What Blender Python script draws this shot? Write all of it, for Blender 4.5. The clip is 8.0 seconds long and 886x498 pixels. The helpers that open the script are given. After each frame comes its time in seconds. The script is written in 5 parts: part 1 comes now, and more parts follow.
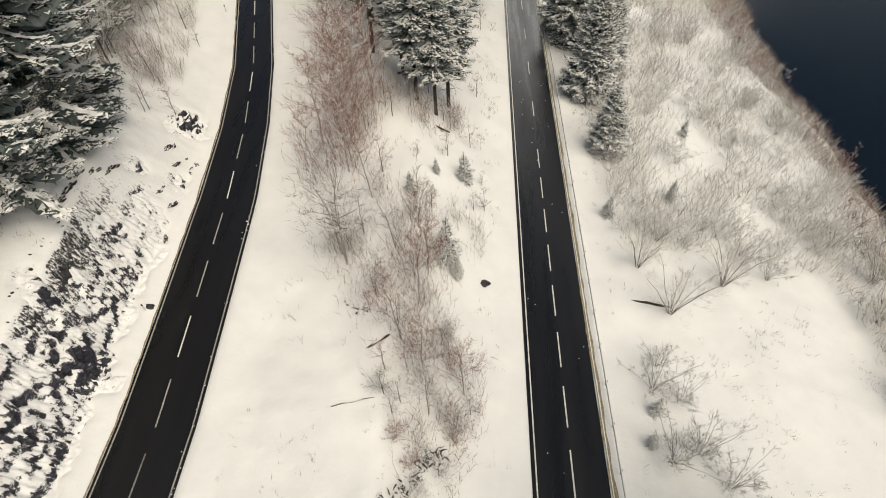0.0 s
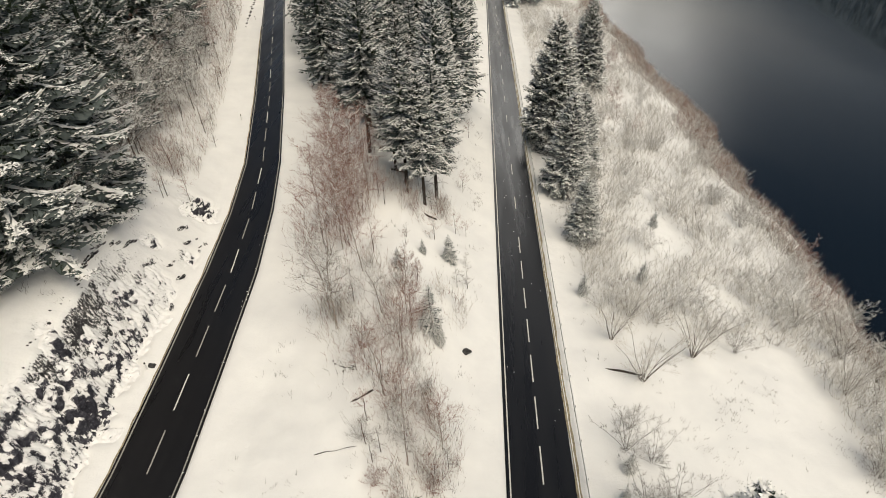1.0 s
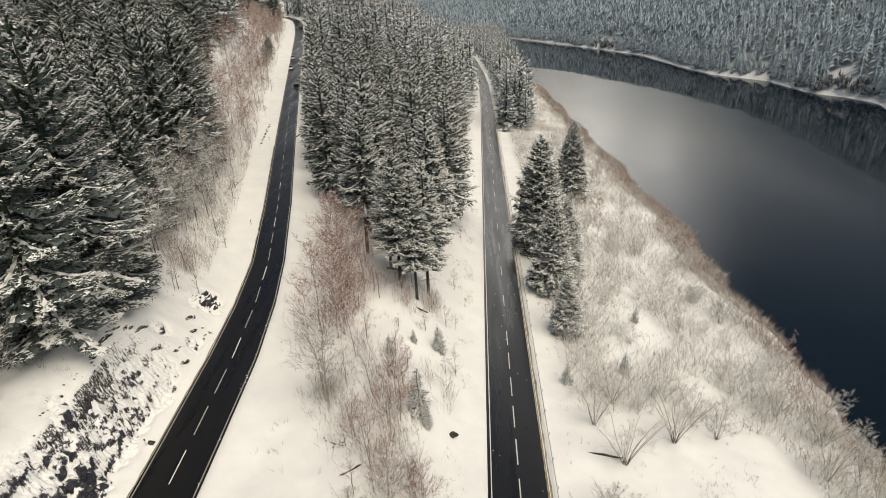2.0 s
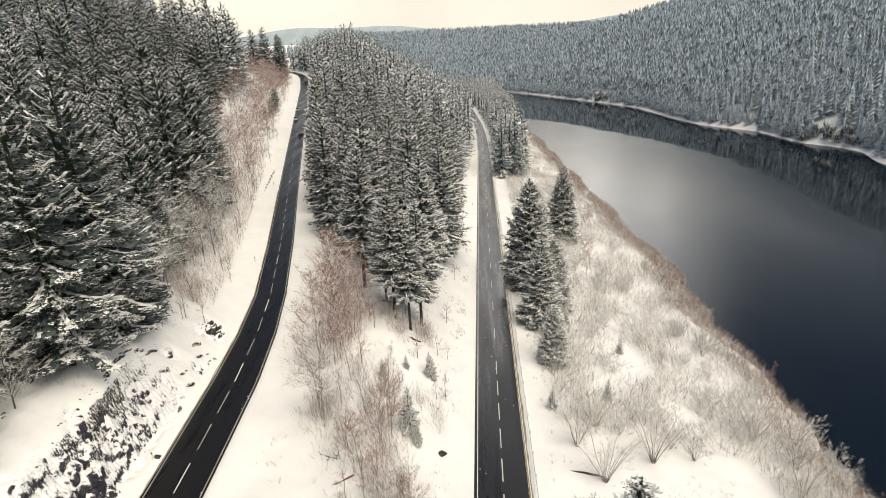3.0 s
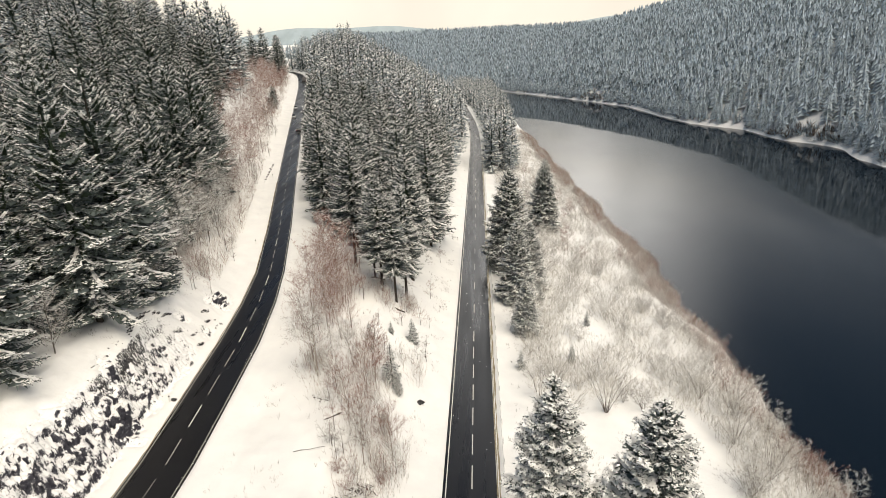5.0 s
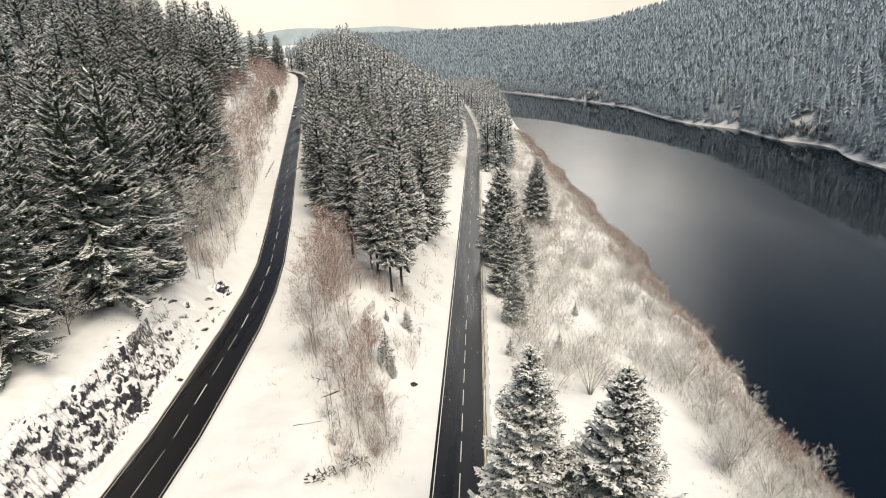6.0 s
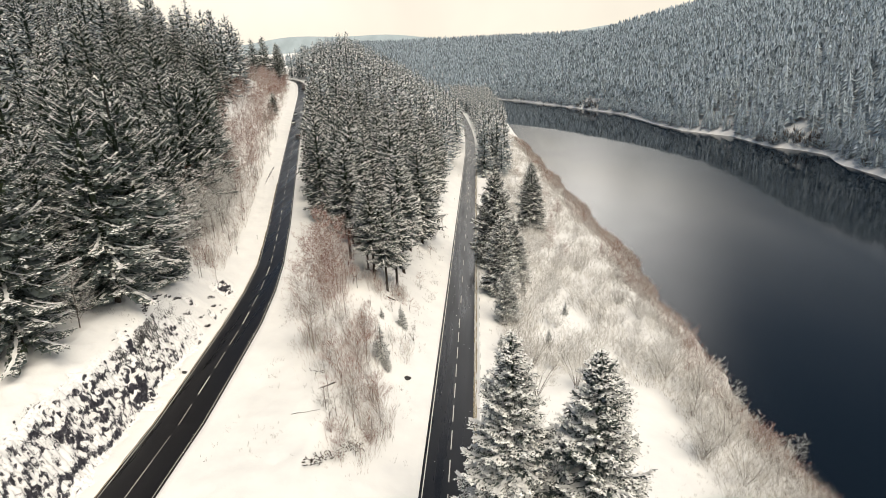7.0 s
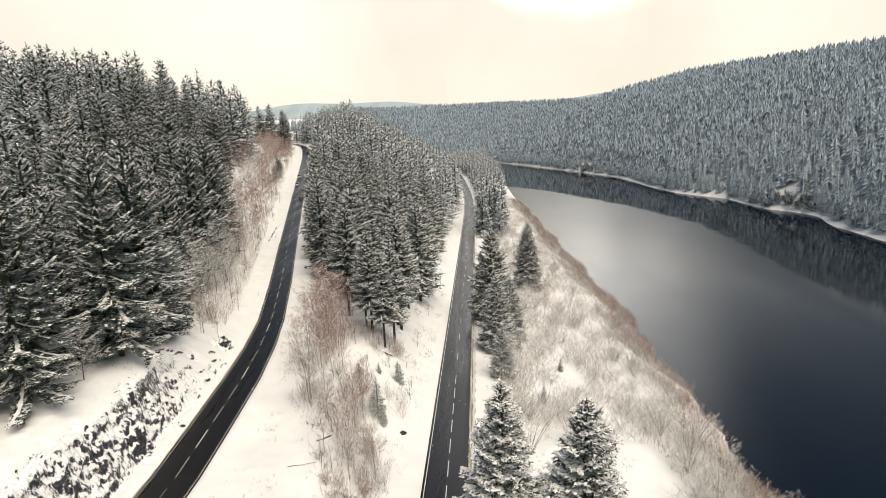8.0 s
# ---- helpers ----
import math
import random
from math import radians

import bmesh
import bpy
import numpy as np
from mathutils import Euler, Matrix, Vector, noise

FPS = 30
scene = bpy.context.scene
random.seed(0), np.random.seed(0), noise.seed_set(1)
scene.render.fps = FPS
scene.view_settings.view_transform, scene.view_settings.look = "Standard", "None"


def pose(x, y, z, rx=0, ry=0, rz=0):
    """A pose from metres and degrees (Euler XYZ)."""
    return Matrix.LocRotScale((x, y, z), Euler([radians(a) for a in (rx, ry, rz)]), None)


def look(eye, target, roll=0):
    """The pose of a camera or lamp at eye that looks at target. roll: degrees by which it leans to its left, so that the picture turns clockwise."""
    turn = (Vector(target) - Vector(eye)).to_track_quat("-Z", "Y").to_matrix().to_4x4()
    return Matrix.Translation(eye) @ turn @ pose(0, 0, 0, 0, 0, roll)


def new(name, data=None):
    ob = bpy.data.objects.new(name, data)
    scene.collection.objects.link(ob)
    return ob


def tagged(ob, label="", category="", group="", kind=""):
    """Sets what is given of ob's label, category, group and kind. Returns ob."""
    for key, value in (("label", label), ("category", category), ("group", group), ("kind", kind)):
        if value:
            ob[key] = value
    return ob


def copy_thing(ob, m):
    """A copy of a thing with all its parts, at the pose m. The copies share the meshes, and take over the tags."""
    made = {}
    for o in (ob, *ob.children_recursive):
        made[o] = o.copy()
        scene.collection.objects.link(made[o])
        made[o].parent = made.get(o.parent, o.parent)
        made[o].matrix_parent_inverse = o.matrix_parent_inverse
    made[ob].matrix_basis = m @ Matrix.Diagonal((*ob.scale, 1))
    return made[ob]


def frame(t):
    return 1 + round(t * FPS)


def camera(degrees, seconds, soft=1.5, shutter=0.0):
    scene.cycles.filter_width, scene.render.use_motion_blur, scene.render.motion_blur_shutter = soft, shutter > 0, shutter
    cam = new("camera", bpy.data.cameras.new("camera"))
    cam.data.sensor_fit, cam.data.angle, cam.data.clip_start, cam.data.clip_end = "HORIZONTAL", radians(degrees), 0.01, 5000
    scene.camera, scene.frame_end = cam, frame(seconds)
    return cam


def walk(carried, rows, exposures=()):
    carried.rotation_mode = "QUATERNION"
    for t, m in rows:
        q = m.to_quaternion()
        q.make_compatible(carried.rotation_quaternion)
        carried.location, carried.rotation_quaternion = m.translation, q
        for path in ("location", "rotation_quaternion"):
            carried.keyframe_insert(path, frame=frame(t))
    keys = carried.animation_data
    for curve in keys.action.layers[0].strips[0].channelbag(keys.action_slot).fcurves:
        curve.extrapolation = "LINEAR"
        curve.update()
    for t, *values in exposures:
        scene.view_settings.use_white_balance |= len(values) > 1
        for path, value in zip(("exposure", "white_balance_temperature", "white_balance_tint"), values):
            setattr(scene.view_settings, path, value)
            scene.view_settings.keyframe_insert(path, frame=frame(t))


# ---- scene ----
cam = camera(75.6, 8.0, soft=0.5)
PATH = [
    (0, (-7.674, -62.737, 47.267), (-8.948, -49.100, 32.692), -3.42),
    (0.5, (-6.483, -66.205, 47.275), (-7.806, -51.173, 34.148), -3.13),
    (1, (-5.376, -69.513, 47.275), (-6.732, -53.245, 35.721), -2.98),
    (1.5, (-4.447, -72.759, 47.252), (-5.791, -55.395, 37.420), -2.83),
    (2, (-3.357, -75.767, 47.295), (-4.757, -57.502, 39.267), -2.82),
    (2.2, (-3.000, -76.930, 47.260), (-4.416, -58.363, 39.962), -2.83),
    (2.3, (-2.821, -77.512, 47.242), (-4.243, -58.820, 40.271), -2.83),
    (2.4, (-2.643, -78.093, 47.225), (-4.069, -59.306, 40.516), -2.83),
    (2.5, (-2.464, -78.675, 47.208), (-3.891, -59.830, 40.663), -2.83),
    (2.7, (-2.107, -79.838, 47.173), (-3.529, -60.958, 40.727), -2.83),
    (3.3, (-1.035, -83.327, 47.068), (-2.437, -64.441, 40.638), -2.84),
    (3.5, (-0.680, -84.369, 47.057), (-2.075, -65.482, 40.628), -2.84),
    (4, (0.209, -86.974, 47.028), (-1.170, -68.085, 40.602), -2.83),
    (4.5, (1.068, -89.567, 47.021), (-0.301, -70.680, 40.586), -2.81),
    (6, (3.141, -96.444, 46.878), (1.796, -77.552, 40.455), -2.76),
    (6.5, (3.794, -98.490, 46.913), (2.463, -79.597, 40.488), -2.72),
    (7, (4.416, -100.384, 46.947), (3.091, -81.411, 40.762), -2.71),
    (7.2, (4.629, -101.072, 46.974), (3.313, -82.039, 40.973), -2.69),
    (7.5, (4.947, -102.104, 47.015), (3.645, -82.955, 41.391), -2.65),
    (7.7, (5.127, -102.739, 47.044), (3.831, -83.455, 41.901), -2.63),
    (7.9, (5.307, -103.375, 47.073), (4.015, -83.919, 42.621), -2.61),
    (8, (5.397, -103.693, 47.087), (4.108, -84.165, 42.961), -2.60),
]
walk(cam, [(t, look(eye, target, roll)) for t, eye, target, roll in PATH],
     exposures=[(0, -0.18, 6900, 10), (1.2, -0.19, 6900, 10), (2.2, -0.09, 6900, 10), (3.3, 0.13, 6850, 11), (8, 0.11, 6850, 11)])

# ---- world and sun ----
SUN_ELEVATION, SUN_HEADING = 58, 142   # degrees; heading clockwise from +y
world = bpy.data.worlds.new("winter_sky")
scene.world = world
world.use_nodes = True
wn, wl = world.node_tree.nodes, world.node_tree.links
wn.clear()
sky = wn.new("ShaderNodeTexSky")
sky.sky_type, sky.sun_disc = "NISHITA", False
sky.sun_elevation, sky.sun_rotation = radians(SUN_ELEVATION), radians(SUN_HEADING)
sky.air_density, sky.dust_density, sky.ozone_density = 1.0, 4.0, 1.0
wtc = wn.new("ShaderNodeTexCoord")
wsep = wn.new("ShaderNodeSeparateXYZ")
wl.new(wtc.outputs["Generated"], wsep.inputs[0])
ramp = wn.new("ShaderNodeValToRGB")   # cloud cover: bright above the horizon, greyer overhead
cr = ramp.color_ramp
cr.elements[0].position, cr.elements[0].color = 0.0, (0.90, 0.845, 0.735, 1)
cr.elements[1].position, cr.elements[1].color = 1.0, (0.08, 0.12, 0.17, 1)
for p, c in ((0.20, (0.92, 0.875, 0.78, 1)), (0.28, (0.45, 0.51, 0.58, 1)), (0.38, (0.10, 0.155, 0.235, 1)), (0.50, (0.06, 0.11, 0.19, 1))):
    e = cr.elements.new(p)
    e.color = c
wl.new(wsep.outputs["Z"], ramp.inputs[0])
cloud = wn.new("ShaderNodeTexNoise")
cloud.inputs["Scale"].default_value, cloud.inputs["Detail"].default_value = 3.0, 5.0
wl.new(wtc.outputs["Generated"], cloud.inputs["Vector"])
cmap = wn.new("ShaderNodeMapRange")
for k, v in ((1, 0.3), (2, 0.7), (3, 0.9), (4, 1.12)):
    cmap.inputs[k].default_value = v
wl.new(cloud.outputs["Fac"], cmap.inputs[0])
cmul = wn.new("ShaderNodeVectorMath")
cmul.operation = "SCALE"
wl.new(ramp.outputs["Color"], cmul.inputs[0])
wl.new(cmap.outputs[0], cmul.inputs["Scale"])
bg_sky, bg_cloud, bg_add, wout = (wn.new(k) for k in ("ShaderNodeBackground", "ShaderNodeBackground", "ShaderNodeAddShader", "ShaderNodeOutputWorld"))
bg_sky.inputs["Strength"].default_value = 0.008
bg_cloud.inputs["Strength"].default_value = 1.0
wl.new(sky.outputs[0], bg_sky.inputs["Color"])
# the sun stands behind the clouds up the valley and brightens them there
glow_dot = wn.new("ShaderNodeVectorMath")
glow_dot.operation = "DOT_PRODUCT"
wl.new(wtc.outputs["Generated"], glow_dot.inputs[0])
glow_dot.inputs[1].default_value = (math.cos(radians(24)) * math.sin(radians(10)), math.cos(radians(24)) * math.cos(radians(10)), math.sin(radians(24)))
glow = wn.new("ShaderNodeMapRange")
glow.interpolation_type = "SMOOTHSTEP"
for k, v in ((1, 0.964), (2, 1.0), (3, 0.0), (4, 3.5)):
    glow.inputs[k].default_value = v
cloud2 = wn.new("ShaderNodeTexNoise")
cloud2.inputs["Scale"].default_value, cloud2.inputs["Detail"].default_value = 7.0, 6.0
wl.new(wtc.outputs["Generated"], cloud2.inputs["Vector"])
cmap2 = wn.new("ShaderNodeMapRange")
for k, v in ((1, 0.38), (2, 0.66), (3, 0.35), (4, 1.5)):
    cmap2.inputs[k].default_value = v
wl.new(cloud2.outputs["Fac"], cmap2.inputs[0])
glow_mul = wn.new("ShaderNodeMath")
glow_mul.operation = "MULTIPLY"
wl.new(glow.outputs[0], glow_mul.inputs[0])
wl.new(cmap2.outputs[0], glow_mul.inputs[1])
wl.new(glow_dot.outputs["Value"], glow.inputs[0])
glow_col = wn.new("ShaderNodeVectorMath")
glow_col.operation = "SCALE"
glow_col.inputs[0].default_value = (0.98, 0.97, 0.94)
wl.new(glow_mul.outputs[0], glow_col.inputs["Scale"])
glow_sum = wn.new("ShaderNodeVectorMath")
wl.new(cmul.outputs[0], glow_sum.inputs[0])
wl.new(glow_col.outputs[0], glow_sum.inputs[1])
wl.new(glow_sum.outputs[0], bg_cloud.inputs["Color"])
wl.new(bg_sky.outputs[0], bg_add.inputs[0])
wl.new(bg_cloud.outputs[0], bg_add.inputs[1])
wl.new(bg_add.outputs[0], wout.inputs[0])

sun = new("sun", bpy.data.lights.new("sun", "SUN"))
sun.data.energy, sun.data.angle, sun.data.color = 3.45, radians(60), (1.0, 0.92, 0.78)
ha, el = radians(SUN_HEADING), radians(SUN_ELEVATION)
sun.matrix_world = look((math.sin(ha) * math.cos(el) * 100, math.cos(ha) * math.cos(el) * 100, math.sin(el) * 100), (0, 0, 0))


# ---- materials ----
class Nodes:
    """A small wrapper to write node materials shortly."""

    def __init__(self, name, rough=0.8, spec=0.3):
        self.mat = bpy.data.materials.new(name)
        self.mat.use_nodes = True
        self.t = self.mat.node_tree
        self.bsdf = self.t.nodes["Principled BSDF"]
        self.bsdf.inputs["Roughness"].default_value = rough
        self.bsdf.inputs["Specular IOR Level"].default_value = spec

    def node(self, kind, **props):
        n = self.t.nodes.new(kind)
        for k, v in props.items():
            setattr(n, k, v)
        return n

    def link(self, a, b):
        self.t.links.new(a, b)

    def noise(self, scale, detail=4.0, rough=0.55, stretch=None, coords="Object"):
        tc = self.node("ShaderNodeTexCoord")
        src = tc.outputs[coords]
        if stretch:
            mp = self.node("ShaderNodeMapping")
            mp.inputs["Scale"].default_value = stretch
            self.link(src, mp.inputs[0])
            src = mp.outputs[0]
        n = self.node("ShaderNodeTexNoise")
        n.inputs["Scale"].default_value, n.inputs["Detail"].default_value, n.inputs["Roughness"].default_value = scale, detail, rough
        self.link(src, n.inputs["Vector"])
        return n.outputs["Fac"]

    def ramp(self, fac, *stops):
        r = self.node("ShaderNodeValToRGB")
        el = r.color_ramp.elements
        while len(el) < len(stops):
            el.new(0.5)
        for e, (p, c) in zip(el, stops):
            e.position = p
            e.color = (*c, 1) if len(c) == 3 else c
        self.link(fac, r.inputs[0])
        return r.outputs["Color"]

    def mix(self, fac, a, b, kind="MIX"):
        m = self.node("ShaderNodeMixRGB", blend_type=kind)
        for sock, v in zip(m.inputs, (fac, a, b)):
            if hasattr(v, "links"):
                self.link(v, sock)
            else:
                sock.default_value = v if isinstance(v, (int, float)) else (*v, 1)
        return m.outputs[0]

    def math(self, op, a, b=0.0):
        m = self.node("ShaderNodeMath", operation=op)
        for sock, v in zip(m.inputs, (a, b)):
            if hasattr(v, "links"):
                self.link(v, sock)
            else:
                sock.default_value = v
        return m.outputs[0]

    def span(self, v, a, b, c=0.0, d=1.0):
        m = self.node("ShaderNodeMapRange")
        m.inputs[1].default_value, m.inputs[2].default_value, m.inputs[3].default_value, m.inputs[4].default_value = a, b, c, d
        self.link(v, m.inputs[0])
        return m.outputs[0]

    def color(self, c):
        self.link(c, self.bsdf.inputs["Base Color"])
        return self

    def rough(self, r):
        self.link(r, self.bsdf.inputs["Roughness"])
        return self

    def bump(self, height, strength=0.4, distance=0.05):
        b = self.node("ShaderNodeBump")
        b.inputs["Strength"].default_value, b.inputs["Distance"].default_value = strength, distance
        self.link(height, b.inputs["Height"])
        self.link(b.outputs[0], self.bsdf.inputs["Normal"])
        return self


def plain(name, colour, rough=0.7, var=0.25, scale=3.0, spec=0.3, metal=0.0):
    n = Nodes(name, rough, spec)
    dark = tuple(c * (1 - var) for c in colour)
    light = tuple(min(1, c * (1 + var)) for c in colour)
    n.color(n.ramp(n.noise(scale), (0.3, dark), (0.7, light)))
    n.bsdf.inputs["Metallic"].default_value = metal
    return n.mat


def make_ground(name="snowy_ground", bare=0.33):
    n = Nodes(name, 0.75, 0.2)
    snow = n.ramp(n.noise(0.25, 6), (0.3, (0.78, 0.78, 0.78)), (0.7, (0.86, 0.86, 0.85)))
    rock = n.ramp(n.noise(1.6, 8, 0.7), (0.35, (0.010, 0.010, 0.012)), (0.55, (0.045, 0.044, 0.047)), (0.8, (0.16, 0.155, 0.15)))
    geo = n.node("ShaderNodeNewGeometry")
    sep = n.node("ShaderNodeSeparateXYZ")
    n.link(geo.outputs["Normal"], sep.inputs[0])
    speck, blot = n.noise(4.2, 9, 0.78, (0.6, 1.25, 0.6)), n.noise(0.6, 3)
    lie = n.math("ADD", sep.outputs["Z"], n.math("MULTIPLY", n.math("SUBTRACT", speck, 0.5), 1.8))
    lie = n.math("ADD", lie, n.math("MULTIPLY", n.math("SUBTRACT", blot, 0.5), 0.7))
    keep = n.span(lie, bare, bare + 0.10)
    n.color(n.mix(keep, rock, snow))
    n.bump(n.math("ADD", n.noise(0.7, 6), n.math("MULTIPLY", n.noise(6, 4), 0.2)), 0.5, 0.25)
    return n.mat


def make_rock_face():
    """Dark jointed rock; snow lies wherever the face is not steep."""
    n = Nodes("snowy_rock_face", 0.8, 0.12)
    snow = n.ramp(n.noise(0.5, 6), (0.3, (0.78, 0.78, 0.79)), (0.7, (0.86, 0.86, 0.86)))
    rock = n.ramp(n.noise(2.6, 8, 0.7), (0.32, (0.010, 0.010, 0.014)), (0.55, (0.055, 0.055, 0.070)), (0.75, (0.20, 0.198, 0.21)))
    geo = n.node("ShaderNodeNewGeometry")
    sep = n.node("ShaderNodeSeparateXYZ")
    n.link(geo.outputs["Normal"], sep.inputs[0])
    lie = n.math("ADD", sep.outputs["Z"], n.math("MULTIPLY", n.math("SUBTRACT", n.noise(5.0, 9, 0.85), 0.5), 1.7))
    bare = n.node("ShaderNodeAttribute", attribute_name="bare")     # where the snow has slid off
    lie = n.math("SUBTRACT", lie, n.math("MULTIPLY", bare.outputs["Fac"], 0.36))
    n.color(n.mix(n.span(lie, 0.14, 0.24), rock, snow))
    n.bump(n.noise(7, 5), 0.5, 0.06)
    return n.mat


def make_asphalt():
    n = Nodes("wet_asphalt", 0.4, 0.42)
    big = n.noise(0.35, 4, 0.6, (1.6, 0.12, 1))
    fine = n.noise(40, 3)
    c = n.mix(big, (0.005, 0.005, 0.0062), (0.011, 0.0108, 0.0128))
    n.color(n.mix(n.math("MULTIPLY", fine, 0.35), c, (0.019, 0.0187, 0.021)))
    n.rough(n.span(big, 0.3, 0.7, 0.20, 0.42))
    n.bump(fine, 0.25, 0.01)
    return n.mat


def make_water():
    """Calm dark water that mirrors the far bank, and a wind-ruffled sheet over the rest of the lake."""
    n = Nodes("lake_water", 0.06, 0.5)
    n.bsdf.inputs["Base Color"].default_value = (0.003, 0.007, 0.013, 1)
    geo = n.node("ShaderNodeNewGeometry")
    sep = n.node("ShaderNodeSeparateXYZ")
    n.link(geo.outputs["Position"], sep.inputs[0])
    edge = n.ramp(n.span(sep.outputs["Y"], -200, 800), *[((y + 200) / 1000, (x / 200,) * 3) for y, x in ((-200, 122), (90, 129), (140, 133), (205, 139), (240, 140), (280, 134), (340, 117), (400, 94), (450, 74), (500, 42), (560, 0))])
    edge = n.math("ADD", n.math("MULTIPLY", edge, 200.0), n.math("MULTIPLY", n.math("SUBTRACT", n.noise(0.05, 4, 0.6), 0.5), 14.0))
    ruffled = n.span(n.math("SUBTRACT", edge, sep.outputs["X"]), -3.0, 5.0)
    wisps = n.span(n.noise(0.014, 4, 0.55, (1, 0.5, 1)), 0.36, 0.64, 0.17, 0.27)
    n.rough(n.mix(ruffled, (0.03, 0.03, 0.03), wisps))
    # calm water gets an IOR below water's 1.33, to darken its mirror image
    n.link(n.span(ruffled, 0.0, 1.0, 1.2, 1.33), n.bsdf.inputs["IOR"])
    n.bump(n.math("ADD", n.noise(0.9, 3, 0.5, (0.5, 1.5, 1)), n.noise(3.5, 2)), 0.03, 0.1)
    return n.mat


def make_snow(name="branch_snow"):
    n = Nodes(name, 0.7, 0.2)
    n.color(n.ramp(n.noise(2.5, 4), (0.3, (0.86, 0.86, 0.86)), (0.7, (0.94, 0.94, 0.92))))
    return n.mat


def make_needles(name, a, b, frost=0.0, grain=0.9):
    n = Nodes(name, 0.8, 0.04)
    info = n.node("ShaderNodeObjectInfo")
    geo = n.node("ShaderNodeNewGeometry")
    c = n.mix(n.noise(1.2, 5), a, b)
    c = n.mix(n.math("MULTIPLY", info.outputs["Random"], 0.35), c, (0.045, 0.050, 0.018))
    if frost:
        sep = n.node("ShaderNodeSeparateXYZ")
        n.link(geo.outputs["Normal"], sep.inputs[0])
        lie = n.math("ADD", sep.outputs["Z"], n.math("MULTIPLY", n.math("SUBTRACT", n.noise(grain, 6, 0.7), 0.5), 1.6))
        c = n.mix(n.math("MULTIPLY", n.span(lie, 0.08, 0.5), frost), c, (0.62, 0.71, 0.78))
        c = n.mix(n.math("MULTIPLY", n.span(n.noise(0.16, 2), 0.45, 0.65), 0.45), c, (0.012, 0.022, 0.026))
        c = n.mix(n.math("MULTIPLY", geo.outputs["Random Per Island"], 0.35), c, (0.03, 0.042, 0.046))
    n.color(c)
    return n.mat


def make_bark(name, a, b):
    n = Nodes(name, 0.85, 0.2)
    n.color(n.mix(n.noise(5, 5, 0.6, (1, 1, 0.25)), a, b))
    return n.mat


SNOW_GROUND = make_ground()
BROKEN_ROCK = make_ground("broken_rock", 0.86)
ROCK_FACE = make_rock_face()
ASPHALT = make_asphalt()
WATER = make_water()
SNOW = make_snow()
# frost on the far trees, with blue-grey distance haze mixed into its colour
HAZED_FROST = plain("haze_tinted_frost", (0.42, 0.50, 0.57), 0.8, 0.45, 0.5)
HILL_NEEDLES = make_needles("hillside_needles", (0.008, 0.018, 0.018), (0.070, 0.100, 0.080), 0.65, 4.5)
NEEDLES = make_needles("spruce_needles", (0.005, 0.012, 0.009), (0.056, 0.078, 0.039), 0.2, 6.0)
# far needles are lightened and blued to stand for the haze in front
FAR_NEEDLES = make_needles("haze_tinted_far_needles", (0.022, 0.042, 0.054), (0.11, 0.16, 0.195), 0.85, 1.6)
BARK = make_bark("spruce_bark", (0.02, 0.017, 0.015), (0.08, 0.065, 0.055))
BIRCH_BARK = make_bark("birch_bark", (0.15, 0.125, 0.11), (0.55, 0.50, 0.45))
GREY_BARK = make_bark("grey_bark", (0.05, 0.042, 0.036), (0.17, 0.145, 0.125))
RED_TWIG = make_bark("reddish_twigs", (0.135, 0.055, 0.043), (0.32, 0.155, 0.115))
BROWN_TWIG = make_bark("brown_twigs", (0.062, 0.051, 0.044), (0.20, 0.163, 0.135))
FROST_TWIG = make_bark("frosted_twigs", (0.46, 0.43, 0.39), (0.76, 0.735, 0.69))
LINE_PAINT = plain("road_paint", (0.62, 0.61, 0.57), 0.6, 0.12, 6)
WORN_PAINT = plain("worn_road_paint", (0.32, 0.31, 0.29), 0.6, 0.5, 9)
DEAD_GRASS = plain("dead_grass", (0.30, 0.26, 0.18), 0.9, 0.6, 6)
STEEL = plain("galvanised_steel", (0.42, 0.42, 0.41), 0.45, 0.2, 5, 0.5, 0.6)
DARK_ROCK = plain("dark_rock", (0.05, 0.049, 0.05), 0.85, 0.6, 2)
WHITE_PLASTIC = plain("white_plastic", (0.75, 0.75, 0.73), 0.5, 0.1)
BLACK_PLASTIC = plain("black_plastic", (0.02, 0.02, 0.02), 0.5, 0.1)


# ---- mesh helpers ----
def mesh_of(name, verts, faces, mats, index=None, smooth=False):
    me = bpy.data.meshes.new(name)
    me.from_pydata(verts, [], faces)
    for m in mats if isinstance(mats, (list, tuple)) else [mats]:
        me.materials.append(m)
    if index is not None:
        me.polygons.foreach_set("material_index", np.asarray(index, dtype=np.int32))
    if smooth:
        me.polygons.foreach_set("use_smooth", np.ones(len(me.polygons), dtype=bool))
    me.update()
    return me


def part(name, data, material, parent, label=""):
    """Links a bmesh or a mesh as one object under a thing."""
    if isinstance(data, bmesh.types.BMesh):
        me = bpy.data.meshes.new(name)
        data.to_mesh(me)
        data.free()
        me.materials.append(material)
        data = me
    ob = new(name, data)
    ob.parent = parent
    return tagged(ob, label)


def box(bm, x0, x1, y0, y1, z0, z1, bevel=0.0):
    r = bmesh.ops.create_cube(bm, size=1)
    bmesh.ops.scale(bm, vec=(x1 - x0, y1 - y0, z1 - z0), verts=r["verts"])
    bmesh.ops.translate(bm, vec=((x0 + x1) / 2, (y0 + y1) / 2, (z0 + z1) / 2), verts=r["verts"])
    if bevel:
        edges = list({e for v in r["verts"] for e in v.link_edges})
        bmesh.ops.bevel(bm, geom=edges, offset=bevel, segments=2, affect="EDGES")
    return bm


